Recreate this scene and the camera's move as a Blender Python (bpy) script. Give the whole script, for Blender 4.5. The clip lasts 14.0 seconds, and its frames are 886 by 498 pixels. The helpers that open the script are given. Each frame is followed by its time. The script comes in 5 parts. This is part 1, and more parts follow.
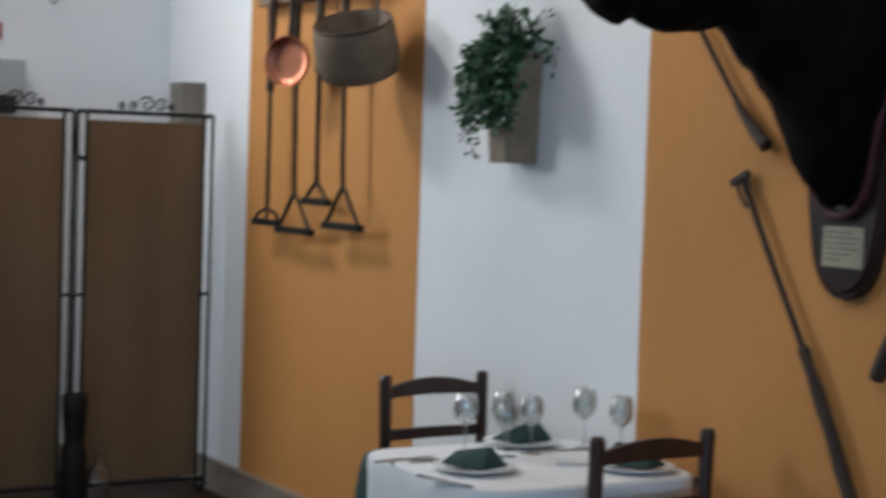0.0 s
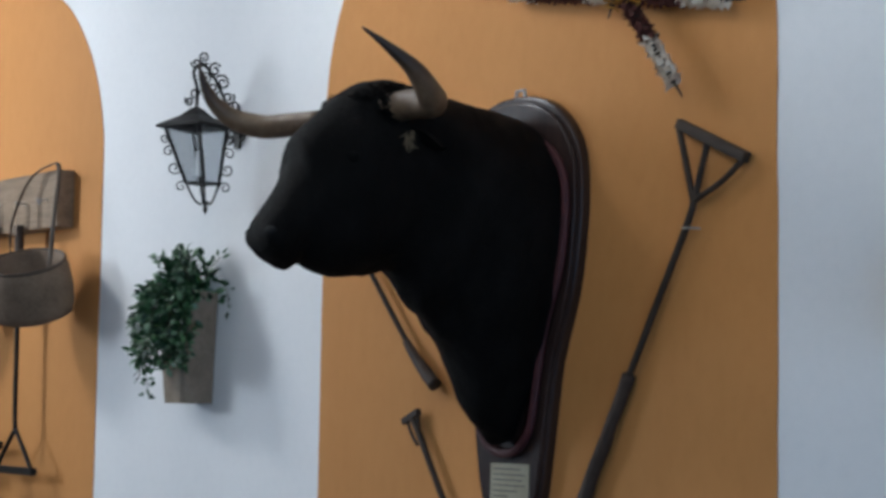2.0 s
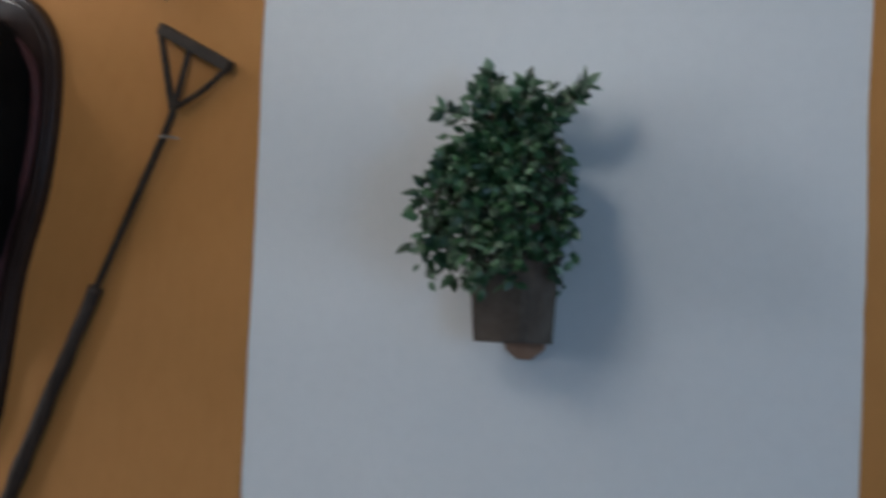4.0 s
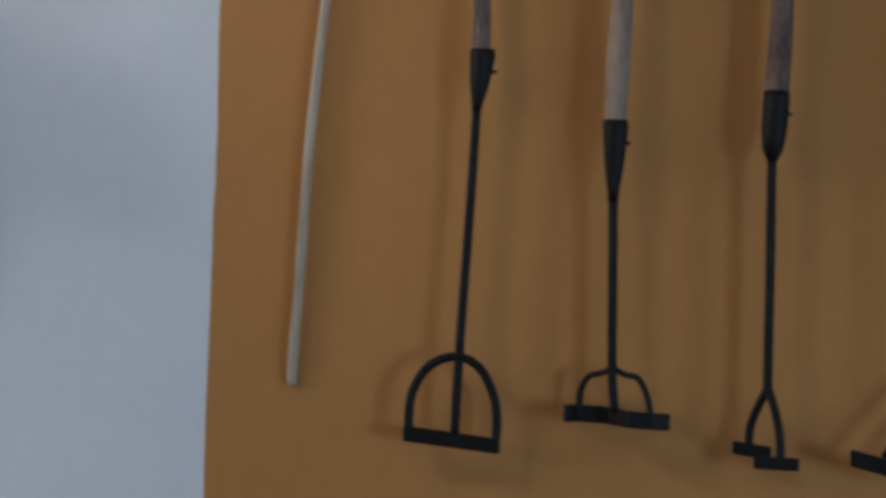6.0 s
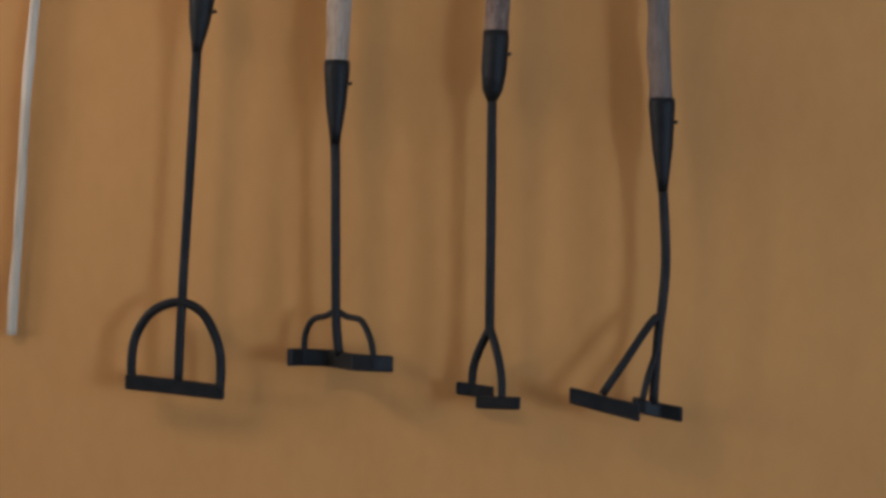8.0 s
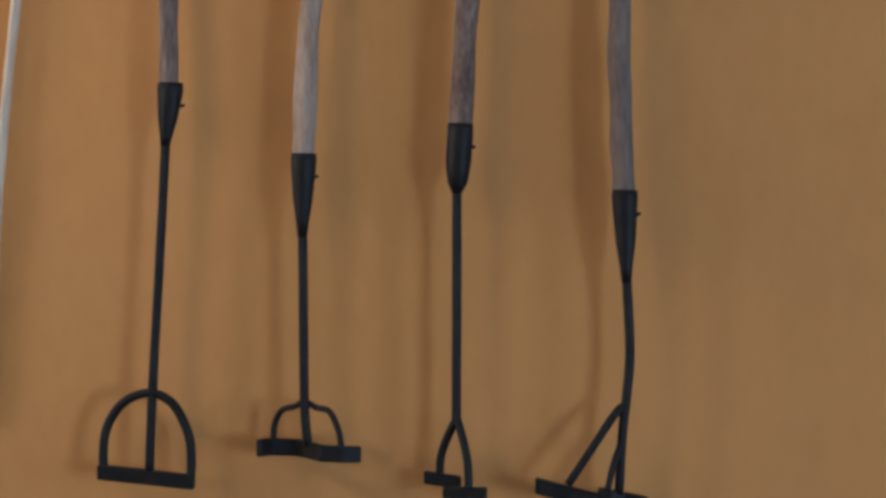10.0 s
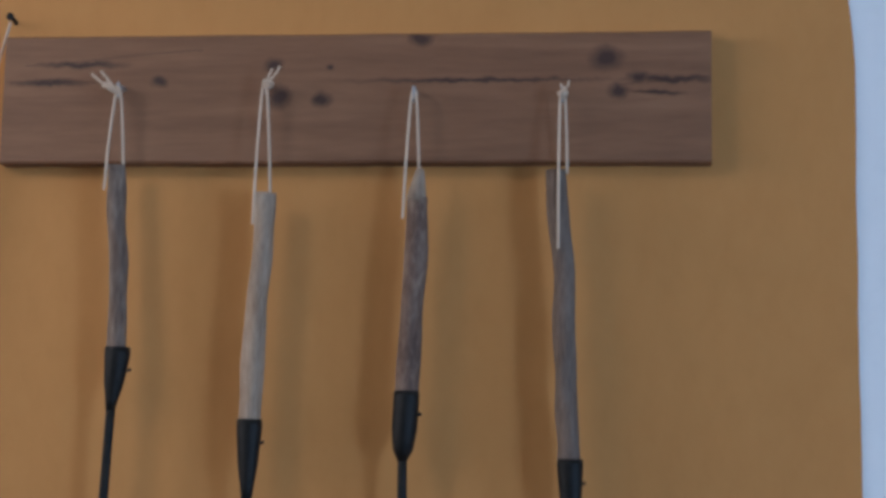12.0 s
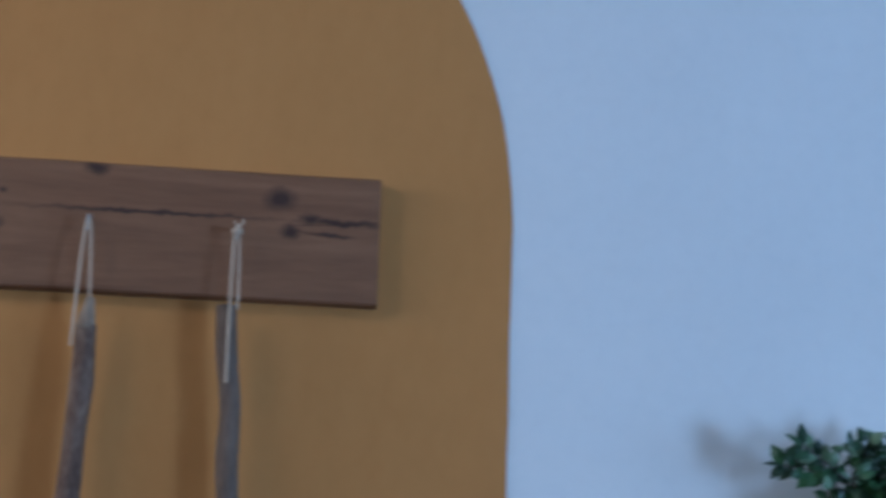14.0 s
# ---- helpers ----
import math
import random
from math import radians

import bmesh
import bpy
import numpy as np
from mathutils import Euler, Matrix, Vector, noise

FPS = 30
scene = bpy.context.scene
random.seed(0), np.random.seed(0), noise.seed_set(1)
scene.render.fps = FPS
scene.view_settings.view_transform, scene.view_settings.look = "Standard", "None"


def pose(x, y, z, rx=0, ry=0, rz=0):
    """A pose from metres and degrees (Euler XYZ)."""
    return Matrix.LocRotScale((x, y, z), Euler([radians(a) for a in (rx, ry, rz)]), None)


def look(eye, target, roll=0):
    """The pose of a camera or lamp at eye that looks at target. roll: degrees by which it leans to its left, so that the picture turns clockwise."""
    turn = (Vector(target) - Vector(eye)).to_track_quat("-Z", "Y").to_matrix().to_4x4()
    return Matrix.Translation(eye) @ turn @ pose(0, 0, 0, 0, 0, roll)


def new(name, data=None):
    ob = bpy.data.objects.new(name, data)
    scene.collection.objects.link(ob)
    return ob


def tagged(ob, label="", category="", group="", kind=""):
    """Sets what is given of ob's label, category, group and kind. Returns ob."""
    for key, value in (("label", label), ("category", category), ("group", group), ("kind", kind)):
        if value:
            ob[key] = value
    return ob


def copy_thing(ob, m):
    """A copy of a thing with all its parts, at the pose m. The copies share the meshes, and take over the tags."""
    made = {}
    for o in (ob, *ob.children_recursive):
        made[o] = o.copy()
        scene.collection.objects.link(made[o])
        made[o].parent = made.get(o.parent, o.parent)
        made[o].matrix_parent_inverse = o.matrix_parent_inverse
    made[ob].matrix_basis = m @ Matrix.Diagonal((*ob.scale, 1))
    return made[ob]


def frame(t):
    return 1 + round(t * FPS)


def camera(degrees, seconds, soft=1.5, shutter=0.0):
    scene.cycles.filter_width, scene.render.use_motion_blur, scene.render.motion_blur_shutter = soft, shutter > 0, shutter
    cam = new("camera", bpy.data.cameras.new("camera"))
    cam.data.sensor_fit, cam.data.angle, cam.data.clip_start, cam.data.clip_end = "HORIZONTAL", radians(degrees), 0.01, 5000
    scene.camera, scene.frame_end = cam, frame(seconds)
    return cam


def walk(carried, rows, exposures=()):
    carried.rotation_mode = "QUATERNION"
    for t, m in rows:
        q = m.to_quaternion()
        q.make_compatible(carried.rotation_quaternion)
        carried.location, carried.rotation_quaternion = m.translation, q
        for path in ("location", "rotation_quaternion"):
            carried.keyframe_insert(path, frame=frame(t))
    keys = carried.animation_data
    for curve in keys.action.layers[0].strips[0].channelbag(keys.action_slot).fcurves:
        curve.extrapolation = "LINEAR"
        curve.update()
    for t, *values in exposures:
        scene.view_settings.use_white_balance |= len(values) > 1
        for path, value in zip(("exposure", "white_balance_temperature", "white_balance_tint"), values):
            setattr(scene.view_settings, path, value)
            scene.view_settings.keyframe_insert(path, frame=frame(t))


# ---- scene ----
cam = camera(28.7, 14.0, soft=3.4, shutter=0.4)
PATH = [
    (0, (0.203, -3.324, 1.661), (-1.527, -2.327, 1.563), 1.9),
    (0.5, (0.225, -3.323, 1.679), (-1.415, -2.179, 1.659), 1.6),
    (1, (0.234, -3.319, 1.7), (-1.355, -2.105, 1.763), 1.2),
    (1.5, (0.249, -3.299, 1.703), (-1.312, -2.055, 1.836), 1.0),
    (2, (0.267, -3.287, 1.709), (-1.264, -2.011, 1.879), 0.9),
    (2.2, (0.276, -3.282, 1.705), (-1.243, -1.993, 1.883), 1.0),
    (4.3, (0.124, -3.214, 1.631), (-0.828, -1.458, 1.741), 2.5),
    (4.5, (0.125, -3.212, 1.63), (-0.757, -1.42, 1.731), 2.5),
    (5, (0.151, -3.188, 1.648), (-0.571, -1.325, 1.723), 2.3),
    (5.5, (0.214, -3.162, 1.638), (-0.368, -1.249, 1.701), 1.9),
    (6, (0.264, -3.156, 1.624), (-0.193, -1.209, 1.671), 1.9),
    (6.5, (0.311, -3.123, 1.613), (-0.052, -1.156, 1.644), 1.8),
    (7, (0.344, -3.109, 1.602), (0.055, -1.13, 1.621), 1.7),
    (7.5, (0.389, -3.094, 1.586), (0.134, -1.11, 1.6), 1.3),
    (7.7, (0.404, -3.093, 1.585), (0.157, -1.108, 1.596), 1.2),
    (10, (0.509, -3.111, 1.739), (0.245, -1.129, 1.759), 0.7),
    (10.5, (0.521, -3.121, 1.753), (0.264, -1.139, 1.816), 0.7),
    (11, (0.52, -3.123, 1.763), (0.279, -1.143, 1.896), 1.0),
    (11.5, (0.52, -3.131, 1.772), (0.294, -1.156, 1.992), 0.9),
    (12, (0.513, -3.13, 1.781), (0.307, -1.163, 2.081), 1.1),
    (12.5, (0.504, -3.138, 1.792), (0.321, -1.18, 2.152), 1.5),
    (13, (0.486, -3.153, 1.787), (0.358, -1.2, 2.198), 1.9),
    (13.5, (0.445, -3.184, 1.784), (0.465, -1.233, 2.225), 1.9),
    (14, (0.384, -3.213, 1.785), (0.634, -1.281, 2.238), 1.7),
]
walk(cam, [(t, look(eye, target, roll)) for t, eye, target, roll in PATH],
     [(0, -0.48, 6200, 8), (1, -0.6, 6000, 7), (2.2, -0.46, 5850, 7), (4.3, -0.75, 6250, 9), (5, -0.98, 6200, 8), (5.5, -0.84, 6200, 9), (6, -0.48, 6300, 12), (7, 0.08, 6850, 15), (7.7, 0.27, 6700, 16),
      (9.8, 0.3, 6500, 18), (10.5, 0.25, 6400, 18), (12, 0.15, 6000, 14), (13, 0.1, 5700, 12), (14, -0.05, 5350, 10)])

# ---- world, lamps ----
world = bpy.data.worlds.new("world")
scene.world = world
world.use_nodes = True
sky = world.node_tree.nodes.new("ShaderNodeTexSky")
sky.sky_type, sky.sun_disc = "NISHITA", False
sky.sun_elevation, sky.sun_rotation = radians(35), radians(200)
world.node_tree.links.new(sky.outputs[0], world.node_tree.nodes["Background"].inputs[0])
world.node_tree.nodes["Background"].inputs[1].default_value = 0.08


def area(name, eye, target, sx, sy, watts, colour):
    d = bpy.data.lights.new(name, "AREA")
    d.shape, d.size, d.size_y, d.energy, d.color = "RECTANGLE", sx, sy, watts, colour
    ob = new(name, d)
    ob.matrix_world = look(eye, target)
    return ob


# daylight through the street door of the east wall and a window of the west wall, ceiling spots; added east light and
# fill lamps
COOL, NEUTRAL = (0.46, 0.70, 1.0), (1.0, 0.97, 0.93)
area("door_light", (6.47, -6.3, 1.15), (0.0, -0.3, 1.5), 1.5, 1.7, 260, COOL)
# added light with no known window behind it, cools the right end
area("unseen_side_light", (6.47, -3.3, 1.85), (0.0, -2.6, 1.9), 1.2, 1.4, 55, COOL)
area("unseen_side_light", (-8.52, -3.6, 2.7), (0.0, 0.0, 1.8), 1.1, 1.1, 118, (0.90, 0.95, 1.0))
area("ceiling_spot", (-7.25, -1.7, 3.66), (-4.9, 0.0, 1.7), 0.60, 0.60, 74, NEUTRAL)
area("ceiling_spot", (-4.4, -1.1, 3.66), (0.2, 0.0, 2.2), 0.45, 0.45, 24, NEUTRAL)
# unseen fill lamps, added to even out the brightness along the wall
area("fill_panel", (-4.7, -2.7, 3.70), (-4.7, -1.7, 0.0), 1.2, 1.2, 8, NEUTRAL)
area("fill_panel", (-2.1, -2.1, 3.70), (-1.4, 0.0, 1.9), 1.0, 1.0, 35, (1.0, 0.95, 0.88))

# ---- materials ----


def material(name, base, rough=0.6, metal=0.0, spec=0.5):
    m = bpy.data.materials.new(name)
    m.use_nodes = True
    b = m.node_tree.nodes["Principled BSDF"]
    b.inputs["Base Color"].default_value = (*base, 1)
    b.inputs["Roughness"].default_value = rough
    b.inputs["Metallic"].default_value = metal
    b.inputs["Specular IOR Level"].default_value = spec
    return m


def noise_node(nt, scale, detail=4.0, rough=0.6, stretch=(1, 1, 1), warp=0.0):
    co = nt.nodes.new("ShaderNodeTexCoord")
    mp = nt.nodes.new("ShaderNodeMapping")
    mp.inputs["Scale"].default_value = stretch
    nt.links.new(co.outputs["Object"], mp.inputs[0])
    n = nt.nodes.new("ShaderNodeTexNoise")
    n.inputs["Scale"].default_value, n.inputs["Detail"].default_value = scale, detail
    n.inputs["Roughness"].default_value, n.inputs["Distortion"].default_value = rough, warp
    nt.links.new(mp.outputs[0], n.inputs["Vector"])
    return n


def ramp(nt, source, stops):
    r = nt.nodes.new("ShaderNodeValToRGB")
    while len(r.color_ramp.elements) < len(stops):
        r.color_ramp.elements.new(0.5)
    for e, (p, c) in zip(r.color_ramp.elements, stops):
        e.position, e.color = p, (*c, 1)
    nt.links.new(source, r.inputs[0])
    return r


def blotchy(name, dark, mid, light, scale=3.0, fine=60.0, rough=0.7, bump=0.1, metal=0.0, stretch=(1, 1, 1), depth=0.002, spec=0.4, warp=0.0, fine_mix=0.35):
    """Colour that wanders at two scales, with a fine relief."""
    m = material(name, mid, rough, metal, spec)
    nt = m.node_tree
    b = nt.nodes["Principled BSDF"]
    n1 = noise_node(nt, scale, 5, 0.6, stretch, warp)
    n2 = noise_node(nt, fine, 4, 0.65, stretch)
    r1 = ramp(nt, n1.outputs[0], [(0.28, dark), (0.5, mid), (0.74, light)])
    r2 = ramp(nt, n2.outputs[0], [(0.3, dark), (0.5, mid), (0.72, light)])
    mix = nt.nodes.new("ShaderNodeMixRGB")
    mix.inputs[0].default_value = fine_mix
    nt.links.new(r1.outputs[0], mix.inputs[1])
    nt.links.new(r2.outputs[0], mix.inputs[2])
    nt.links.new(mix.outputs[0], b.inputs["Base Color"])
    if bump:
        add = nt.nodes.new("ShaderNodeMath")
        add.operation = "ADD"
        nt.links.new(n1.outputs[0], add.inputs[0])
        nt.links.new(n2.outputs[0], add.inputs[1])
        bp = nt.nodes.new("ShaderNodeBump")
        bp.inputs["Strength"].default_value, bp.inputs["Distance"].default_value = bump, depth
        nt.links.new(add.outputs[0], bp.inputs["Height"])
        nt.links.new(bp.outputs[0], b.inputs["Normal"])
    return m


PLASTER = blotchy("white_plaster", (0.74, 0.745, 0.75), (0.79, 0.79, 0.79), (0.82, 0.82, 0.82), 1.3, 30, 0.85, 0.10, depth=0.003)
OCHRE = blotchy("ochre_paint", (0.475, 0.205, 0.054), (0.525, 0.233, 0.065), (0.565, 0.258, 0.075), 1.6, 26, 0.8, 0.10, depth=0.003, stretch=(1, 1, 0.55))
BOARD = blotchy("stained_board", (0.155, 0.066, 0.030), (0.215, 0.097, 0.046), (0.275, 0.132, 0.066), 3.0, 22, 0.6, 0.2, stretch=(0.6, 3, 6), warp=0.8, fine_mix=0.25)


def add_knots(m, knots, dark):
    """Soft dark knots in the wood: (x, z, half width, half height) of each."""
    nt = m.node_tree
    b = nt.nodes["Principled BSDF"]
    old = b.inputs["Base Color"].links[0].from_socket
    co = nt.nodes.new("ShaderNodeTexCoord")
    wob = noise_node(nt, 28, 3)
    shift = nt.nodes.new("ShaderNodeVectorMath")
    shift.operation = "MULTIPLY_ADD"
    shift.inputs[1].default_value, shift.inputs[2].default_value = (0.022, 0.0, 0.022), (-0.011, 0.0, -0.011)
    nt.links.new(wob.outputs["Color"], shift.inputs[0])
    add = nt.nodes.new("ShaderNodeVectorMath")
    nt.links.new(co.outputs["Object"], add.inputs[0])
    nt.links.new(shift.outputs[0], add.inputs[1])
    total = None
    for x, z, rx, rz in knots:
        off = nt.nodes.new("ShaderNodeVectorMath")
        off.operation = "MULTIPLY_ADD"
        off.inputs[1].default_value, off.inputs[2].default_value = (1 / rx, 0, 1 / rz), (-x / rx, 0, -z / rz)
        nt.links.new(add.outputs[0], off.inputs[0])
        size = nt.nodes.new("ShaderNodeVectorMath")
        size.operation = "LENGTH"
        nt.links.new(off.outputs[0], size.inputs[0])
        fall = nt.nodes.new("ShaderNodeMapRange")
        fall.inputs["From Min"].default_value, fall.inputs["From Max"].default_value = 1.5, 0.5
        nt.links.new(size.outputs["Value"], fall.inputs["Value"])
        if total is None:
            total = fall.outputs[0]
        else:
            most = nt.nodes.new("ShaderNodeMath")
            most.operation = "MAXIMUM"
            nt.links.new(total, most.inputs[0])
            nt.links.new(fall.outputs[0], most.inputs[1])
            total = most.outputs[0]
    mix = nt.nodes.new("ShaderNodeMixRGB")
    mix.inputs[2].default_value = (*dark, 1)
    nt.links.new(total, mix.inputs[0])
    nt.links.new(old, mix.inputs[1])
    nt.links.new(mix.outputs[0], b.inputs["Base Color"])


add_knots(BOARD, [(0.484, 2.606, 0.026, 0.020), (-0.134, 2.598, 0.016, 0.011), (-0.121, 2.535, 0.018, 0.020), (0.140, 2.645, 0.018, 0.012), (-0.043, 2.530, 0.015, 0.012), (-0.350, 2.566, 0.012, 0.009),
                  (0.505, 2.545, 0.016, 0.013), (-0.03, 2.592, 0.006, 0.005), (0.54, 2.572, 0.016, 0.008), (-0.50, 2.600, 0.07, 0.006), (-0.56, 2.566, 0.06, 0.006), (0.60, 2.566, 0.07, 0.005), (0.25, 2.566, 0.18, 0.004), (0.58, 2.541, 0.035, 0.004)], (0.055, 0.024, 0.015))
KNOT = blotchy("wood_knot", (0.05, 0.022, 0.014), (0.08, 0.036, 0.023), (0.13, 0.062, 0.04), 40, 120, 0.6, 0.2)
PALEBOARD = blotchy("weathered_board", (0.13, 0.085, 0.05), (0.23, 0.16, 0.10), (0.32, 0.235, 0.16), 5.0, 30, 0.7, 0.3, stretch=(0.6, 3, 6), warp=0.8)
STICK = blotchy("grey_branch", (0.08, 0.045, 0.030), (0.18, 0.122, 0.089), (0.33, 0.245, 0.188), 16, 60, 0.75, 0.7, stretch=(2, 2, 0.45), fine_mix=0.45)
PEELED = blotchy("peeled_branch", (0.17, 0.10, 0.062), (0.34, 0.238, 0.165), (0.50, 0.38, 0.28), 16, 60, 0.75, 0.7, stretch=(2, 2, 0.45), fine_mix=0.45)
BARKY = blotchy("barky_branch", (0.06, 0.03, 0.021), (0.17, 0.102, 0.072), (0.38, 0.27, 0.20), 12, 60, 0.8, 0.8, stretch=(2, 2, 0.7), fine_mix=0.4)
DUSKY = blotchy("dusky_branch", (0.075, 0.047, 0.034), (0.15, 0.102, 0.076), (0.24, 0.172, 0.132), 16, 60, 0.75, 0.7, stretch=(2, 2, 0.45), fine_mix=0.45)
DARKSTICK = blotchy("dark_branch", (0.022, 0.014, 0.010), (0.046, 0.029, 0.020), (0.08, 0.053, 0.037), 14, 60, 0.7, 0.5, stretch=(2, 2, 0.35))
PALESTICK = blotchy("peeled_pole", (0.36, 0.26, 0.16), (0.55, 0.43, 0.30), (0.68, 0.57, 0.43), 10, 50, 0.6, 0.3, stretch=(2, 2, 0.3))
IRON = blotchy("black_iron", (0.006, 0.0055, 0.005), (0.011, 0.010, 0.0092), (0.026, 0.021, 0.017), 18, 90, 0.55, 0.6, metal=0.1, depth=0.002, spec=0.2)
RUSTY = blotchy("dull_iron", (0.020, 0.014, 0.010), (0.040, 0.028, 0.020), (0.075, 0.053, 0.039), 18, 90, 0.65, 0.5, metal=0.3, depth=0.0015)


def horn_material():
    """Pale at the base and darkening to the tip, which stands highest."""
    m = blotchy("horn", (0.06, 0.033, 0.017), (0.13, 0.080, 0.044), (0.26, 0.185, 0.115), 7, 40, 0.5, 0.2)
    nt = m.node_tree
    b = nt.nodes["Principled BSDF"]
    old = b.inputs["Base Color"].links[0].from_socket
    co, sep = nt.nodes.new("ShaderNodeTexCoord"), nt.nodes.new("ShaderNodeSeparateXYZ")
    nt.links.new(co.outputs["Object"], sep.inputs[0])
    rng = nt.nodes.new("ShaderNodeMapRange")
    rng.inputs["From Min"].default_value, rng.inputs["From Max"].default_value = 2.45, 2.545
    nt.links.new(sep.outputs["Z"], rng.inputs["Value"])
    mix = nt.nodes.new("ShaderNodeMixRGB")
    mix.inputs[2].default_value = (0.035, 0.022, 0.015, 1)
    nt.links.new(rng.outputs[0], mix.inputs[0])
    nt.links.new(old, mix.inputs[1])
    nt.links.new(mix.outputs[0], b.inputs["Base Color"])
    return m


HORN = horn_material()
FUR = blotchy("black_coat", (0.001, 0.001, 0.001), (0.0032, 0.003, 0.0029), (0.009, 0.008, 0.0075), 11, 130, 0.7, 1.0, depth=0.006, stretch=(1, 1, 0.5), spec=0.08)
NOSE = blotchy("dark_muzzle", (0.006, 0.006, 0.007), (0.012, 0.012, 0.013), (0.022, 0.021, 0.021), 20, 150, 0.7, 0.4, spec=0.15)
EARIN = blotchy("pale_ear_hair", (0.05, 0.035, 0.02), (0.15, 0.11, 0.065), (0.26, 0.20, 0.12), 30, 120, 0.8, 0.4)
PLAQUE = blotchy("varnished_plaque", (0.016, 0.010, 0.009), (0.030, 0.018, 0.015), (0.048, 0.028, 0.022), 6, 40, 0.22, 0.05, stretch=(3, 3, 0.4), spec=0.38)
CORDRED = blotchy("maroon_cord", (0.030, 0.007, 0.009), (0.055, 0.013, 0.015), (0.09, 0.022, 0.024), 30, 120, 0.6, 0.3)
COPPER = blotchy("copper", (0.40, 0.145, 0.08), (0.56, 0.22, 0.13), (0.68, 0.30, 0.19), 8, 60, 0.36, 0.25, metal=1.0)
HIDE = blotchy("brown_leather", (0.10, 0.066, 0.042), (0.165, 0.112, 0.072), (0.22, 0.155, 0.105), 10, 80, 0.75, 0.35)
STRAP = blotchy("leather_strap", (0.030, 0.018, 0.010), (0.055, 0.034, 0.02), (0.085, 0.055, 0.034), 15, 90, 0.6, 0.3)
TERRA = blotchy("brown_terracotta", (0.06, 0.042, 0.032), (0.115, 0.082, 0.06), (0.19, 0.145, 0.11), 9, 50, 0.85, 0.4)
TANCLAY = blotchy("tan_clay", (0.15, 0.115, 0.08), (0.24, 0.185, 0.135), (0.32, 0.26, 0.20), 9, 50, 0.85, 0.4)
CLAY = blotchy("bare_clay", (0.30, 0.16, 0.10), (0.40, 0.23, 0.15), (0.48, 0.30, 0.20), 14, 70, 0.85, 0.3)
CLOTH = blotchy("white_tablecloth", (0.70, 0.71, 0.72), (0.78, 0.78, 0.78), (0.82, 0.82, 0.82), 4, 300, 0.9, 0.25, depth=0.001)
GREENCLOTH = blotchy("green_napkin_cloth", (0.012, 0.033, 0.028), (0.021, 0.051, 0.044), (0.032, 0.074, 0.064), 8, 300, 0.9, 0.3, depth=0.001)
CHINA = material("white_china", (0.8, 0.8, 0.79), 0.18)
STEEL = material("steel", (0.55, 0.55, 0.55), 0.25, 1.0)
ZINC = blotchy("zinc_hook", (0.28, 0.27, 0.26), (0.4, 0.39, 0.38), (0.52, 0.51, 0.5), 40, 150, 0.5, 0.2, metal=0.8)
CHAIR = blotchy("dark_chair_wood", (0.022, 0.009, 0.006), (0.04, 0.017, 0.011), (0.065, 0.03, 0.02), 6, 50, 0.4, 0.12, stretch=(3, 3, 0.6), spec=0.5)
RUSH = blotchy("rush_seat", (0.18, 0.12, 0.05), (0.30, 0.21, 0.10), (0.40, 0.30, 0.16), 12, 80, 0.8, 0.5, stretch=(1, 8, 1))
FLOOR = blotchy("red_brown_floor_tile", (0.018, 0.007, 0.005), (0.030, 0.012, 0.008), (0.048, 0.021, 0.013), 3, 40, 0.55, 0.1, spec=0.25)
SKIRT = blotchy("stone_skirting", (0.20, 0.155, 0.12), (0.28, 0.225, 0.18), (0.36, 0.30, 0.25), 8, 60, 0.5, 0.2)
FABRIC = blotchy("tan_screen_fabric", (0.125, 0.074, 0.036), (0.16, 0.097, 0.048), (0.195, 0.123, 0.064), 1.5, 220, 0.9, 0.3, stretch=(1, 1, 0.6), depth=0.001)
STONE = blotchy("grey_brown_stone", (0.13, 0.11, 0.09), (0.19, 0.165, 0.14), (0.25, 0.22, 0.19), 12, 60, 0.85, 0.4)
GREYPLASTIC = blotchy("grey_plastic", (0.34, 0.35, 0.34), (0.40, 0.41, 0.40), (0.46, 0.47, 0.46), 4, 60, 0.5, 0.05)
BLACKPLASTIC = material("black_plastic", (0.02, 0.025, 0.025), 0.4)
REDTHING = material("red_enamel", (0.30, 0.05, 0.035), 0.5)
PAPER = blotchy("aged_card", (0.22, 0.195, 0.13), (0.31, 0.28, 0.20), (0.38, 0.35, 0.26), 9, 60, 0.8, 0.1)
INK = material("faded_ink", (0.16, 0.14, 0.11), 0.8)
STRING = material("pale_string", (0.58, 0.44, 0.32), 0.85)
FRILLW = blotchy("white_paper_frill", (0.55, 0.46, 0.35), (0.74, 0.65, 0.52), (0.82, 0.76, 0.66), 30, 150, 0.9, 0.3)
FRILLY = blotchy("yellow_paper_frill", (0.42, 0.20, 0.03), (0.58, 0.31, 0.05), (0.66, 0.40, 0.10), 30, 150, 0.9, 0.3)
FRILLR = blotchy("dark_red_paper_frill", (0.06, 0.02, 0.015), (0.11, 0.035, 0.025), (0.17, 0.06, 0.04), 30, 150, 0.9, 0.3)
CEIL = blotchy("ceiling_paint", (0.70, 0.70, 0.69), (0.75, 0.75, 0.74), (0.78, 0.78, 0.77), 2, 40, 0.9, 0.1)


def clear_glass(name, tint, rough=0.02):
    m = material(name, tint, rough)
    b = m.node_tree.nodes["Principled BSDF"]
    b.inputs["Transmission Weight"].default_value = 1.0
    b.inputs["IOR"].default_value = 1.42
    return m


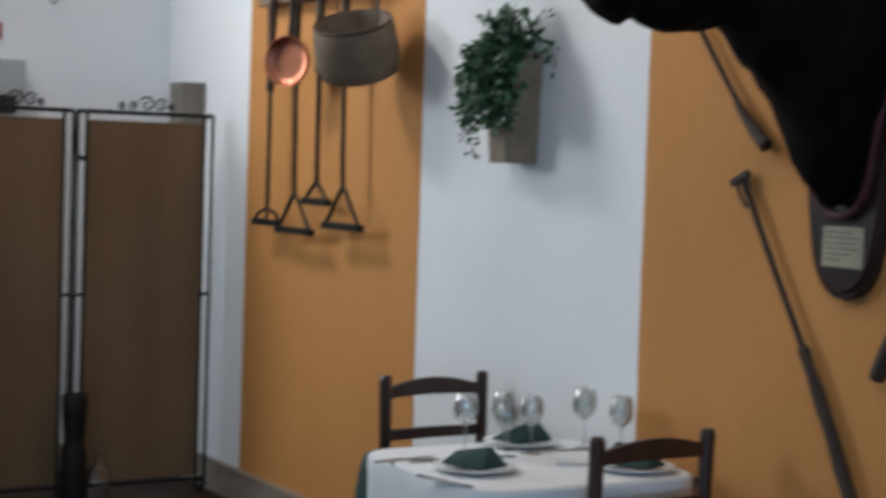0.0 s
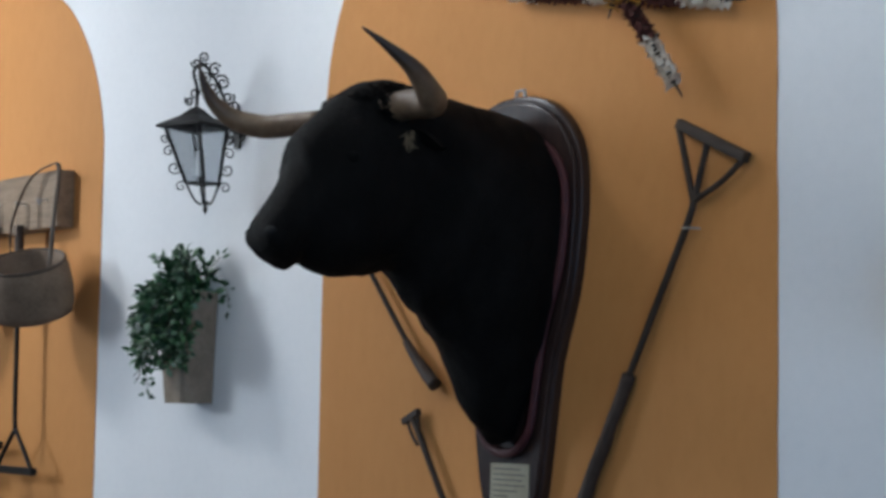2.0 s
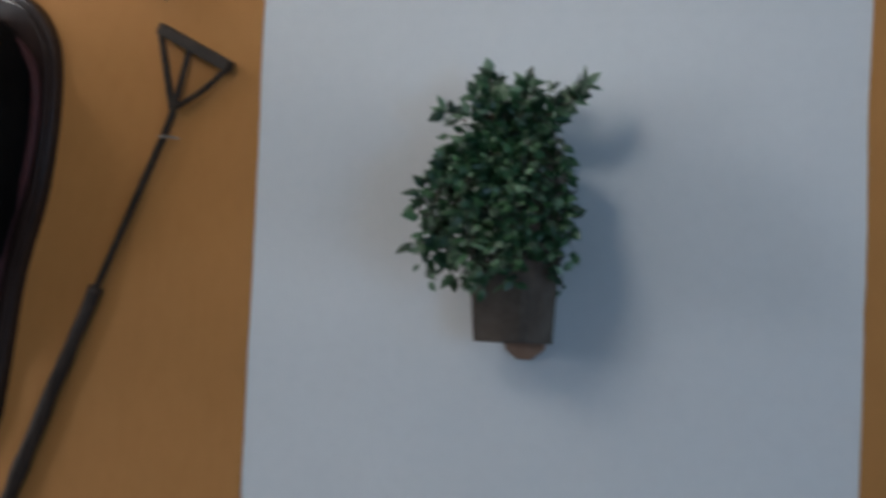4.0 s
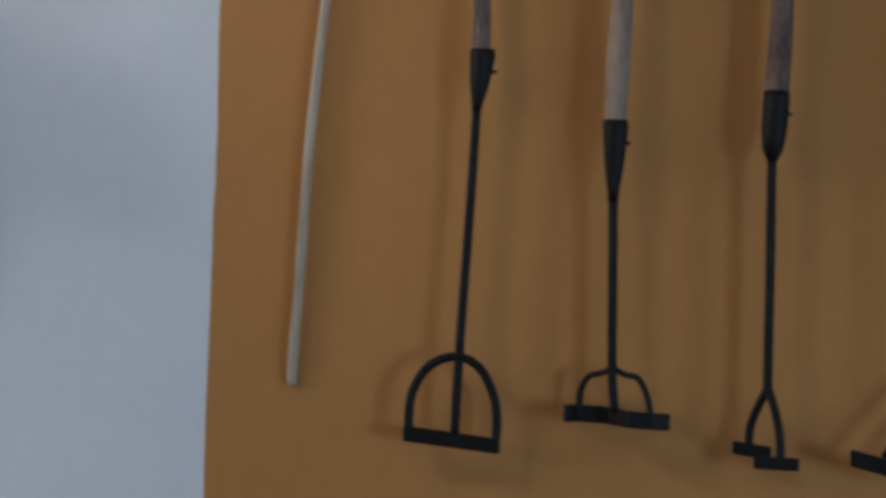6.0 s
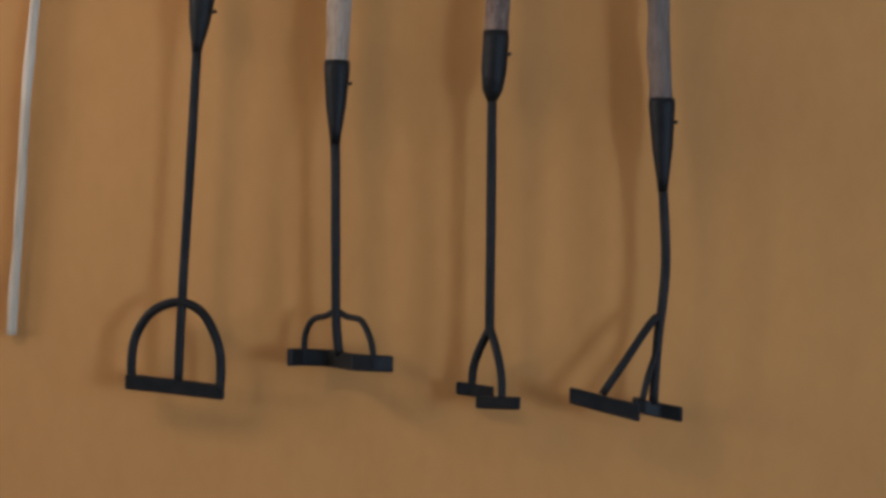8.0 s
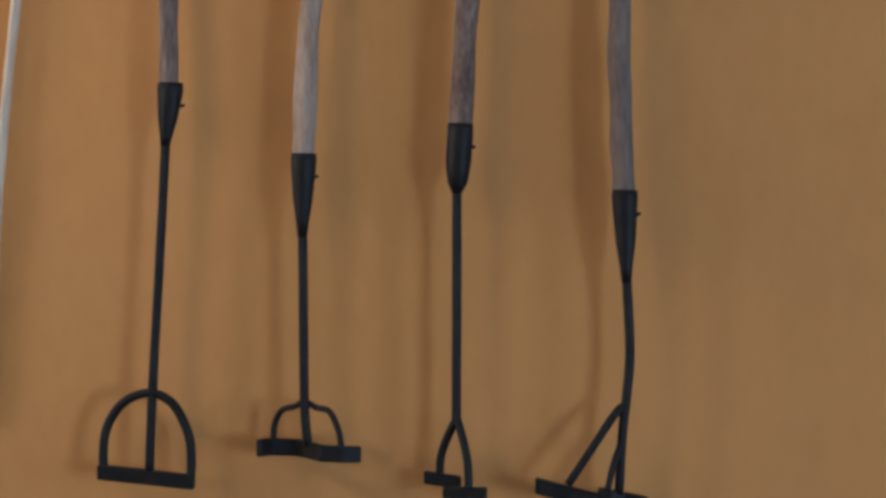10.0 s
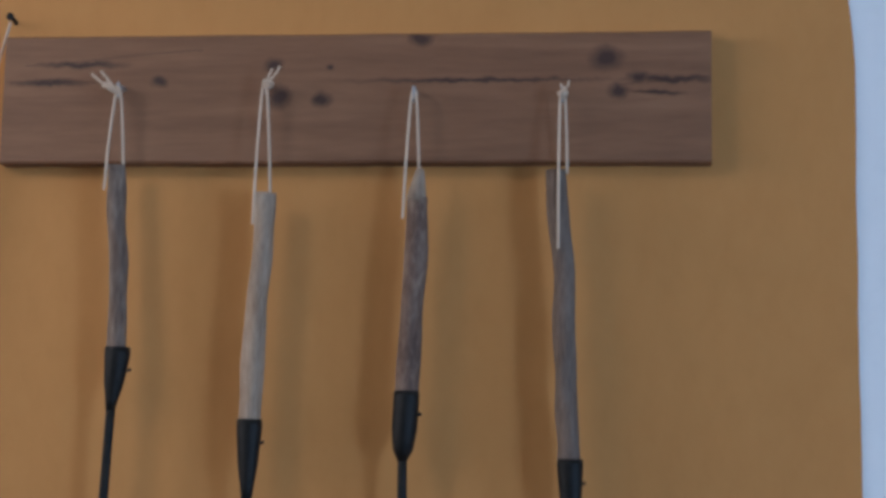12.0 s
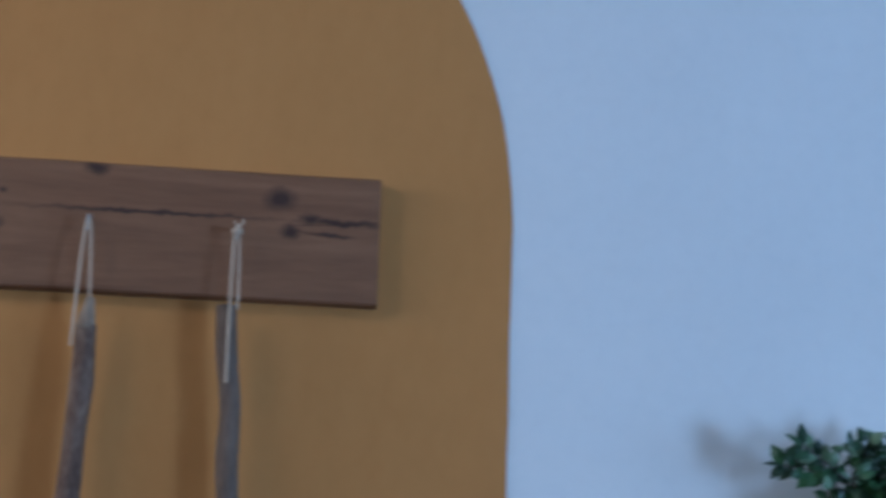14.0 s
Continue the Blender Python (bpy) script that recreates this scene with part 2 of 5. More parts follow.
def thin_glass(name, tint):
    """Thin-walled glass: clear face on, glossy towards its edges."""
    m = bpy.data.materials.new(name)
    m.use_nodes = True
    nt = m.node_tree
    clear, gloss, mix = nt.nodes.new("ShaderNodeBsdfTransparent"), nt.nodes.new("ShaderNodeBsdfGlossy"), nt.nodes.new("ShaderNodeMixShader")
    clear.inputs["Color"].default_value = (*tint, 1)
    gloss.inputs["Roughness"].default_value = 0.06
    weight = nt.nodes.new("ShaderNodeLayerWeight")
    weight.inputs["Blend"].default_value = 0.45
    amount = nt.nodes.new("ShaderNodeMapRange")
    amount.inputs["To Min"].default_value, amount.inputs["To Max"].default_value = 0.08, 0.85
    nt.links.new(weight.outputs["Facing"], amount.inputs["Value"])
    nt.links.new(amount.outputs[0], mix.inputs[0])
    nt.links.new(clear.outputs[0], mix.inputs[1])
    nt.links.new(gloss.outputs[0], mix.inputs[2])
    nt.links.new(mix.outputs[0], nt.nodes["Material Output"].inputs["Surface"])
    return m


GLASS = thin_glass("clear_glass", (0.88, 0.90, 0.90))
PANE = clear_glass("lantern_pane", (0.72, 0.74, 0.76), 0.12)


def leaf_material():
    m = material("ivy_leaf", (0.03, 0.08, 0.025), 0.38)
    nt = m.node_tree
    g = nt.nodes.new("ShaderNodeNewGeometry")
    # random leaf greens; the end stops also paint in highlights and dark gaps
    r = ramp(nt, g.outputs["Random Per Island"], [(0.0, (0.009, 0.028, 0.013)), (0.5, (0.026, 0.080, 0.028)), (0.8, (0.060, 0.145, 0.055)), (1.0, (0.20, 0.29, 0.18))])
    nt.links.new(r.outputs[0], nt.nodes["Principled BSDF"].inputs["Base Color"])
    return m


LEAF = leaf_material()

# ---- shaping ----


def part(name, bm, mat, parent=None, label="", smooth=False):
    """Links a bmesh as one mesh object, under a thing or a part."""
    me = bpy.data.meshes.new(name)
    if smooth:
        for f in bm.faces:
            f.smooth = True
    bm.normal_update()
    bm.to_mesh(me)
    bm.free()
    me.materials.append(mat)
    ob = new(name, me)
    if parent:
        ob.parent = parent
        if not parent.parent:
            ob.matrix_parent_inverse = Matrix.Translation(-Vector(parent.location))
    return tagged(ob, label)


def thing(name, at, label, category, group="", kind=""):
    ob = new(name)
    ob.empty_display_size = 0.05
    ob.location = at
    return tagged(ob, label, category, group, kind)


def box(lo, hi, bevel=0.0, bm=None, m=None):
    bm = bm or bmesh.new()
    c, s = (Vector(lo) + Vector(hi)) / 2, Vector(hi) - Vector(lo)
    made = bmesh.ops.create_cube(bm, size=1, matrix=Matrix.Translation(c) @ Matrix.Diagonal((*s, 1)))
    vs = made["verts"]
    if bevel:
        es = list({e for v in vs for e in v.link_edges})
        out = bmesh.ops.bevel(bm, geom=es, offset=bevel, segments=2, profile=0.5, affect="EDGES")
        vs = list({v for f in out["faces"] for v in f.verts} | {v for v in vs if v.is_valid})
    if m is not None:
        bmesh.ops.transform(bm, matrix=m, verts=vs)
    return bm


def smooth_path(pts, n=6):
    """Catmull-Rom points through the given ones."""
    p = [Vector(q) for q in pts]
    p = [2 * p[0] - p[1]] + p + [2 * p[-1] - p[-2]]
    out = []
    for i in range(1, len(p) - 2):
        a, b, c, d = p[i - 1 : i + 3]
        for k in range(n):
            t = k / n
            out.append(0.5 * ((2 * b) + (c - a) * t + (2 * a - 5 * b + 4 * c - d) * t * t + (3 * b - a - 3 * c + d) * t**3))
    return out + [p[-2]]


def tube(pts, radii, seg=10, bm=None, wobble=0.0, flat=1.0, closed=False):
    """A round bar along points; radii: one, or one a point."""
    bm = bm or bmesh.new()
    pts = [Vector(p) for p in pts]
    n = len(pts)
    if isinstance(radii, (int, float)):
        radii = [radii] * n
    rings, side = [], None
    for i, p in enumerate(pts):
        a, b = (pts[i - 1], pts[(i + 1) % n]) if closed else (pts[max(i - 1, 0)], pts[min(i + 1, n - 1)])
        d = (b - a).normalized()
        side = (side - side.dot(d) * d) if side else d.orthogonal()
        if side.length < 1e-6:
            side = d.orthogonal()
        side.normalize()
        up = d.cross(side)
        ring = []
        for k in range(seg):
            an = 2 * math.pi * k / seg
            r = radii[i]
            if wobble:
                r *= 1 + wobble * noise.noise(Vector((p.x * 9 + math.cos(an), p.y * 9 + math.sin(an), p.z * 11)))
            ring.append(bm.verts.new(p + side * (r * math.cos(an)) + up * (r * flat * math.sin(an))))
        rings.append(ring)
    for i in range(n if closed else n - 1):
        r0, r1 = rings[i], rings[(i + 1) % n]
        for k in range(seg):
            bm.faces.new((r0[k], r0[(k + 1) % seg], r1[(k + 1) % seg], r1[k]))
    if not closed:
        bm.faces.new(list(reversed(rings[0])))
        bm.faces.new(rings[-1])
    return bm


def lathe(profile, at, seg=24, bm=None, m=None):
    """A turned form: (radius, height) pairs about an upright axis at a place."""
    bm = bm or bmesh.new()
    made, rings = [], []
    for r, z in profile:
        if r < 1e-5:
            rings.append([bm.verts.new((0, 0, z))])
        else:
            rings.append([bm.verts.new((r * math.cos(2 * math.pi * k / seg), r * math.sin(2 * math.pi * k / seg), z)) for k in range(seg)])
        made += rings[-1]
    for a, b in zip(rings, rings[1:]):
        for k in range(seg):
            k2 = (k + 1) % seg
            q = [a[k % len(a)], a[k2 % len(a)], b[k2 % len(b)], b[k % len(b)]]
            q = list(dict.fromkeys(q))
            if len(q) > 2:
                bm.faces.new(q)
    bmesh.ops.recalc_face_normals(bm, faces=list({f for v in made for f in v.link_faces}))
    bmesh.ops.transform(bm, matrix=Matrix.Translation(at) @ (m or Matrix()), verts=made)
    return bm


def slab(outline, y0, y1, bevel=0.0, bm=None):
    """An upright plate: (x, z) outline, between two depths."""
    bm = bm or bmesh.new()
    f = bm.faces.new([bm.verts.new((x, y0, z)) for x, z in outline])
    out = bmesh.ops.extrude_face_region(bm, geom=[f])
    vs = [g for g in out["geom"] if isinstance(g, bmesh.types.BMVert)]
    bmesh.ops.translate(bm, vec=(0, y1 - y0, 0), verts=vs)
    bmesh.ops.recalc_face_normals(bm, faces=bm.faces[:])
    if bevel:
        es = [e for e in bm.edges if abs(e.verts[0].co.y - y1) < 1e-5 and abs(e.verts[1].co.y - y1) < 1e-5]
        bmesh.ops.bevel(bm, geom=es, offset=bevel, segments=3, profile=0.5, affect="EDGES")
    return bm


def scroll(centre, r, turns, start, ax, ay, n=20):
    """Points of a spiral in the plane of two axes."""
    out = []
    for i in range(n + 1):
        t = i / n
        a = start + turns * 2 * math.pi * t
        rr = r * (1 - 0.78 * t)
        out.append(Vector(centre) + Vector(ax) * (rr * math.cos(a)) + Vector(ay) * (rr * math.sin(a)))
    return out


# ---- structure ----
SPRING, CEILING = 2.60, 3.75
WEST, EAST, SOUTH = -8.55, 6.5, -8.6


def structure(name, bm, mat, label, category):
    return tagged(part(name, bm, mat), label, category, "", "structure")


structure("floor", box((WEST - 0.2, SOUTH - 0.2, -0.2), (EAST + 0.2, 0.2, 0.0)), FLOOR, "dark red-brown tiled floor of the dining room", "floor")
structure("ceiling", box((WEST - 0.2, SOUTH - 0.2, CEILING), (EAST + 0.2, 0.2, CEILING + 0.2)), CEIL, "plain white painted ceiling", "ceiling")
structure("wall_north", box((WEST - 0.2, 0.0, 0.0), (EAST + 0.2, 0.2, CEILING)), PLASTER, "white plastered wall with ochre painted arches", "wall")
ww = box((WEST - 0.2, SOUTH, 0.0), (WEST, 0.0, 2.1))
box((WEST - 0.2, SOUTH, 3.3), (WEST, 0.0, CEILING), bm=ww)
for y0, y1 in ((SOUTH, -4.2), (-3.0, 0.0)):
    box((WEST - 0.2, y0, 2.1), (WEST, y1, 3.3), bm=ww)
structure("wall_west", ww, PLASTER, "plain white plastered end wall with a high window opening", "wall")
structure("wall_south", box((WEST - 0.2, SOUTH - 0.2, 0.0), (EAST + 0.2, SOUTH, CEILING)), PLASTER, "plain white plastered wall", "wall")
wb = box((EAST, SOUTH, 2.6), (EAST + 0.2, 0.0, CEILING))
box((EAST, -5.5, 0.0), (EAST + 0.2, 0.0, 1.1), bm=wb)
box((EAST, SOUTH, 0.0), (EAST + 0.2, -7.1, 2.6), bm=wb)
box((EAST, -7.1, 2.1), (EAST + 0.2, -5.5, 2.6), bm=wb)
# opening made up for the added east light
for y0, y1 in ((-5.5, -3.95), (-2.65, 0.0)):
    box((EAST, y0, 1.1), (EAST + 0.2, y1, 2.6), bm=wb)
structure("wall_east", wb, PLASTER, "white plastered wall with a street door and an added window opening", "wall")


def arch(name, x0, x1):
    c, r = (x0 + x1) / 2, (x1 - x0) / 2
    pts = []
    steps = 44
    for i in range(steps + 1):
        z = 0.12 + (SPRING - 0.12) * i / steps
        pts.append((x1 + 0.004 * noise.noise((x1, z * 4, 1)) + 0.002 * noise.noise((x1, z * 19, 1)), z))
    for i in range(1, 60):
        a = math.pi * i / 60
        k = r + 0.003 * noise.noise((a * 5, x0, 2))
        pts.append((c + k * math.cos(a), SPRING + k * math.sin(a)))
    for i in range(steps + 1):
        z = SPRING - (SPRING - 0.12) * i / steps
        pts.append((x0 + 0.004 * noise.noise((x0, z * 4, 1)) + 0.002 * noise.noise((x0, z * 19, 1)), z))
    return structure(name, slab(pts, 0.0, -0.003), OCHRE, "ochre painted round-headed arch on the plaster", "painted arch")


arch("trim_arch_1", -7.46, -5.76)
arch("trim_arch_2", -4.281, -2.414)
arch("trim_arch_3", -0.933, 0.933)
bb = box((WEST + 0.03, -0.022, 0.0), (EAST, 0.0, 0.135))
structure("baseboard", bb, SKIRT, "brown stone skirting along the wall", "baseboard")
bb = box((WEST + 0.03, -0.028, 0.135), (EAST, 0.0, 0.16), 0.004)
structure("baseboard_cap", bb, SKIRT, "pale edge on top of the skirting", "trim")
structure("baseboard_west", box((WEST, SOUTH, 0.0), (WEST + 0.022, -0.03, 0.14)), SKIRT, "brown stone skirting along the end wall", "baseboard")

# ---- bull trophy ----
BX, PHI = -3.32, radians(5)
FWD, LAT = Vector((-math.sin(PHI), -math.cos(PHI), 0)), Vector((math.cos(PHI), -math.sin(PHI), 0))


def bull_at(lat, s, z):
    return Vector((BX, 0, z)) + FWD * s + LAT * lat


def plaque_outline(grow=0.0):
    half = [(1.325, 0.0), (1.335, 0.05), (1.37, 0.095), (1.43, 0.128), (1.53, 0.148), (1.64, 0.165), (1.81, 0.195), (1.99, 0.255), (2.13, 0.28), (2.26, 0.29), (2.38, 0.278), (2.46, 0.235), (2.52, 0.165), (2.55, 0.08), (2.558, 0.0)]
    p = smooth_path([(w, z, 0) for z, w in half], 3)
    right = [(q.x + (grow if q.x > 0.01 else 0), q.y) for q in p]
    return [(BX - 0.008 + w * 0.945, z) for w, z in right] + [(BX - 0.008 - w * 0.945, z) for w, z in reversed(right[1:-1])]


def loft_head():
    """Rings from the shoulder to the muzzle: top point, bottom point, half width, how far the width sits to the top."""
    sections = [
        (0.045, 2.480, 0.045, 1.585, 0.208, 0.5), (0.10, 2.495, 0.10, 1.585, 0.212, 0.45), (0.17, 2.506, 0.17, 1.662, 0.212, 0.4), (0.25, 2.515, 0.25, 1.832, 0.20, 0.33),
        (0.34, 2.527, 0.36, 1.930, 0.185, 0.25), (0.43, 2.547, 0.45, 2.035, 0.165, 0.15), (0.51, 2.548, 0.54, 2.022, 0.155, 0.1), (0.60, 2.513, 0.60, 2.015, 0.15, 0.05),
        (0.68, 2.442, 0.65, 2.018, 0.125, 0.0), (0.752, 2.375, 0.695, 2.030, 0.104, 0.0), (0.764, 2.30, 0.735, 2.046, 0.086, 0.0), (0.808, 2.222, 0.775, 2.026, 0.080, 0.0),
        (0.842, 2.168, 0.815, 2.042, 0.076, 0.0), (0.862, 2.130, 0.846, 2.072, 0.058, 0.0),
    ]
    rows = np.array(sections)
    fine = []
    for i in range(len(rows) - 1):
        p0, p1, p2, p3 = rows[max(i - 1, 0)], rows[i], rows[i + 1], rows[min(i + 2, len(rows) - 1)]
        for k in range(5):
            t = k / 5
            fine.append(0.5 * (2 * p1 + (p2 - p0) * t + (2 * p0 - 5 * p1 + 4 * p2 - p3) * t * t + (3 * p1 - p0 - 3 * p2 + p3) * t**3))
    fine.append(rows[-1])
    bm = bmesh.new()
    rings, seg = [], 56
    for ts, tz, bs, bz, w, egg in fine:
        ring = []
        for k in range(seg):
            a = 2 * math.pi * k / seg
            u = math.cos(a)
            v = math.sin(a)
            wide = w * v * (1 + egg * u) ** 0.9 if egg else w * v
            f = (1 - u) / 2
            s, z = ts + (bs - ts) * f, tz + (bz - tz) * f
            p = bull_at(wide, s, z)
            n = 0.006 * noise.noise(p * 16) + 0.0035 * noise.noise(p * 45)
            if f > 0.5 and s < 0.6:
                n += 0.034 * noise.noise(p * 20) * (f - 0.5)
            if s < 0.30 and f > 0.6:
                p += FWD * 0.010
            out = (LAT * (v * 0.8) + Vector((0, 0, u * 0.8)))
            ring.append(bm.verts.new(p + out * n))
        rings.append(ring)
    for a, b in zip(rings, rings[1:]):
        for k in range(seg):
            bm.faces.new((a[k], a[(k + 1) % seg], b[(k + 1) % seg], b[k]))
    bm.faces.new(list(reversed(rings[0])))
    bm.faces.new(rings[-1])
    bmesh.ops.recalc_face_normals(bm, faces=bm.faces[:])
    return bm


def horn(points, r):
    path = smooth_path([bull_at(*p) for p in points], 6)
    n = len(path)
    radii = [r * (1 - max(0.0, (i / (n - 1) - 0.38) / 0.62) ** 1.15) + 0.0025 for i in range(n)]
    return tube(path, radii, 16, wobble=0.05)


def leaf_form(base, along, across, bulge, length, width, n=8):
    """A cupped, pointed ear of real thickness."""
    bm = bmesh.new()
    front, back = [], []
    for i in range(n + 1):
        t = i / n
        w = width * (math.sin(math.pi * min(1, t * 0.93 + 0.06)) ** 0.8)
        row_f, row_b = [], []
        for k in (-1, -0.5, 0, 0.5, 1):
            p = Vector(base) + along * (length * t) + across * (w * k) + bulge * (0.35 * w * (1 - k * k))
            row_f.append(bm.verts.new(p))
            row_b.append(bm.verts.new(p + bulge * (0.008 + 0.010 * (1 - k * k))))
        front.append(row_f)
        back.append(row_b)
    for i in range(n):
        for k in range(4):
            bm.faces.new((front[i][k], front[i][k + 1], front[i + 1][k + 1], front[i + 1][k]))
            bm.faces.new((back[i][k], back[i + 1][k], back[i + 1][k + 1], back[i][k + 1]))
        bm.faces.new((front[i][0], front[i + 1][0], back[i + 1][0], back[i][0]))
        bm.faces.new((front[i][4], back[i][4], back[i + 1][4], front[i + 1][4]))
    bmesh.ops.recalc_face_normals(bm, faces=bm.faces[:])
    return bm


def build_trophy():
    t = thing("bull_trophy", (BX, -0.0, 1.9), "mounted black bull head with curved horns on a dark varnished plaque", "trophy")
    back = part("plaque", slab(plaque_outline(), -0.003, -0.035, 0.010), PLAQUE, t, "dark varnished wooden plaque with a rounded foot")
    part("plaque_moulding", slab([(BX + (x - BX) * 0.94, 1.935 + (z - 1.935) * 0.965) for x, z in plaque_outline()], -0.035, -0.046, 0.006), PLAQUE, back)
    part("hanger", tube([(BX - 0.02, -0.02, 2.553), (BX - 0.015, -0.02, 2.575), (BX + 0.015, -0.02, 2.575), (BX + 0.02, -0.02, 2.553)], 0.005, 8), ZINC, back, "small metal hanger")
    card = part("card", slab([(-3.395, 1.417), (-3.239, 1.416), (-3.238, 1.528), (-3.394, 1.527)], -0.046, -0.049), PAPER, t, "aged paper card with faded writing")
    for i in range(6):
        z = 1.512 - 0.015 * i
        w = (0.11, 0.13, 0.12, 0.13, 0.10, 0.06)[i]
        part("writing", box((-3.383, -0.0498, z - 0.0025), (-3.383 + w, -0.049, z + 0.0025)), INK, card)
    ring = []
    for x, z in plaque_outline():
        ring.append((BX + (x - BX) * 0.865, -0.062, 1.997 + (z - 1.9415) * 0.7186))
    part("cord", tube(ring, 0.012, 8, closed=True), CORDRED, t, "maroon cord round the neck")
    head = part("head", loft_head(), FUR, t, "black stuffed bull head", True)
    for pts, r in (([(0.05, 0.54, 2.450), (0.17, 0.505, 2.462), (0.255, 0.50, 2.455), (0.31, 0.545, 2.47), (0.33, 0.60, 2.515), (0.325, 0.67, 2.562), (0.31, 0.745, 2.608)], 0.037),
                ([(-0.09, 0.62, 2.435), (-0.18, 0.655, 2.435), (-0.265, 0.695, 2.435), (-0.32, 0.76, 2.457), (-0.335, 0.815, 2.50), (-0.33, 0.85, 2.55), (-0.32, 0.87, 2.60)], 0.030)):
        part("horn", horn(pts, r), HORN, head, "brown horn with a dark tip", True)
    part("ear", leaf_form(bull_at(0.14, 0.49, 2.40), (LAT * 0.75 - FWD * 0.35 - Vector((0, 0, 0.45))).normalized(), (FWD * 0.55 + Vector((0, 0, 0.75))).normalized(), (-FWD + LAT * 0.3).normalized(), 0.11, 0.030), FUR, head, "", True)
    hair = bmesh.new()
    for i in range(46):
        p = bull_at(0.158 + random.uniform(0, 0.008), 0.505 + random.uniform(-0.014, 0.012), 2.395 - random.uniform(0, 0.045))
        d = Vector((random.uniform(-0.2, 0.6), random.uniform(-0.5, 0.5), random.uniform(-1.0, 0.1))).normalized() * random.uniform(0.01, 0.024)
        tube([p, p + d], [0.0022, 0.0006], 4, hair)
    part("ear_hair", hair, EARIN, head, "pale hair at the ear")
    for lat0, s0, z0 in ((0.125, 0.525, 2.455),):
        hair = bmesh.new()
        for i in range(170):
            a = random.uniform(0, 2 * math.pi)
            r = random.uniform(0.026, 0.044)
            side = math.copysign(1, lat0)
            p = bull_at(lat0 + side * random.uniform(-0.03, 0.012), s0 + r * math.cos(a), z0 + r * math.sin(a))
            d = (LAT * side * random.uniform(0.4, 1.0) + FWD * random.uniform(-0.5, 0.6) + Vector((0, 0, random.uniform(-0.6, 0.6)))).normalized() * random.uniform(0.018, 0.034)
            tube([p, p + d * 0.6, p + d], [0.004, 0.003, 0.0008], 4, hair)
        part("hair", hair, FUR, head, "black hair round the horn")
    part("ear", leaf_form(bull_at(-0.14, 0.52, 2.40), (-LAT * 0.85 - FWD * 0.2 - Vector((0, 0, 0.25))).normalized(), (FWD * 0.5 + Vector((0, 0, 0.75))).normalized(), (-FWD - LAT * 0.3).normalized(), 0.13, 0.045), FUR, head, "", True)
    for lat in (0.136, -0.136):
        bm = bmesh.new()
        bmesh.ops.create_uvsphere(bm, u_segments=16, v_segments=10, radius=0.018, matrix=Matrix.Translation(bull_at(lat * 0.87, 0.645, 2.315)))
        part("eye", bm, FUR, head, "dark glass eye", True)
        bm = bmesh.new()
        bmesh.ops.create_uvsphere(bm, u_segments=14, v_segments=8, radius=0.020, matrix=Matrix.Translation(bull_at(lat * 0.36, 0.842, 2.118)) @ Matrix.Diagonal((1.1, 0.8, 0.7, 1)))
        part("nostril", bm, NOSE, head, "", True)
    tuft = bmesh.new()
    for i in range(420):
        lat, s = random.uniform(-0.10, 0.11), random.uniform(0.44, 0.62)
        z = 2.545 - max(0, s - 0.51) * 0.42 - 2.5 * lat * lat
        p = bull_at(lat, s, z - 0.012)
        d = Vector((random.uniform(-0.5, 0.5), random.uniform(-0.7, 0.1), random.uniform(0.15, 0.8))).normalized() * random.uniform(0.012, 0.026)
        tube([p, p + d * 0.6, p + d + Vector((0, -0.004, -0.006))], [0.0028, 0.002, 0.0006], 4, tuft)
    part("forelock", tuft, FUR, head, "tufted black forelock")


build_trophy()

# ---- irons and tools on the wall ----


def bar(points, r, name, mat, parent, label="", seg=8, fine=5):
    return part(name, tube(smooth_path(points, fine), r, seg, wobble=0.06), mat, parent, label, True)


def stick(points, r0, r1, mat, parent, name="handle", label=""):
    path = smooth_path(points, 14)
    n = len(path)
    return part(name, tube(path, [(r0 + (r1 - r0) * i / (n - 1)) * (1 + 0.09 * noise.noise(path[i] * 14)) for i in range(n)], 14, wobble=0.28), mat, parent, label, True)


def blade(points, z0, z1, thick, bm=None):
    """An upright band along (x, y) points: the face of a branding iron."""
    bm = bm or bmesh.new()
    pts = [Vector((x, y, 0)) for x, y in points]
    rows = []
    for i, p in enumerate(pts):
        d = (pts[min(i + 1, len(pts) - 1)] - pts[max(i - 1, 0)]).normalized()
        n = Vector((-d.y, d.x, 0)) * thick / 2
        t = i / (len(pts) - 1)
        lo, hi = z0[0] + (z0[1] - z0[0]) * t, z1[0] + (z1[1] - z1[0]) * t
        rows.append([bm.verts.new((q.x, q.y, z)) for q, z in ((p + n, lo), (p - n, lo), (p - n, hi), (p + n, hi))])
    for a, b in zip(rows, rows[1:]):
        for k in range(4):
            bm.faces.new((a[k], a[(k + 1) % 4], b[(k + 1) % 4], b[k]))
    bm.faces.new(list(reversed(rows[0])))
    bm.faces.new(rows[-1])
    bmesh.ops.recalc_face_normals(bm, faces=bm.faces[:])
    bmesh.ops.bevel(bm, geom=bm.edges[:], offset=0.0025, segments=1, affect="EDGES")
    return bm


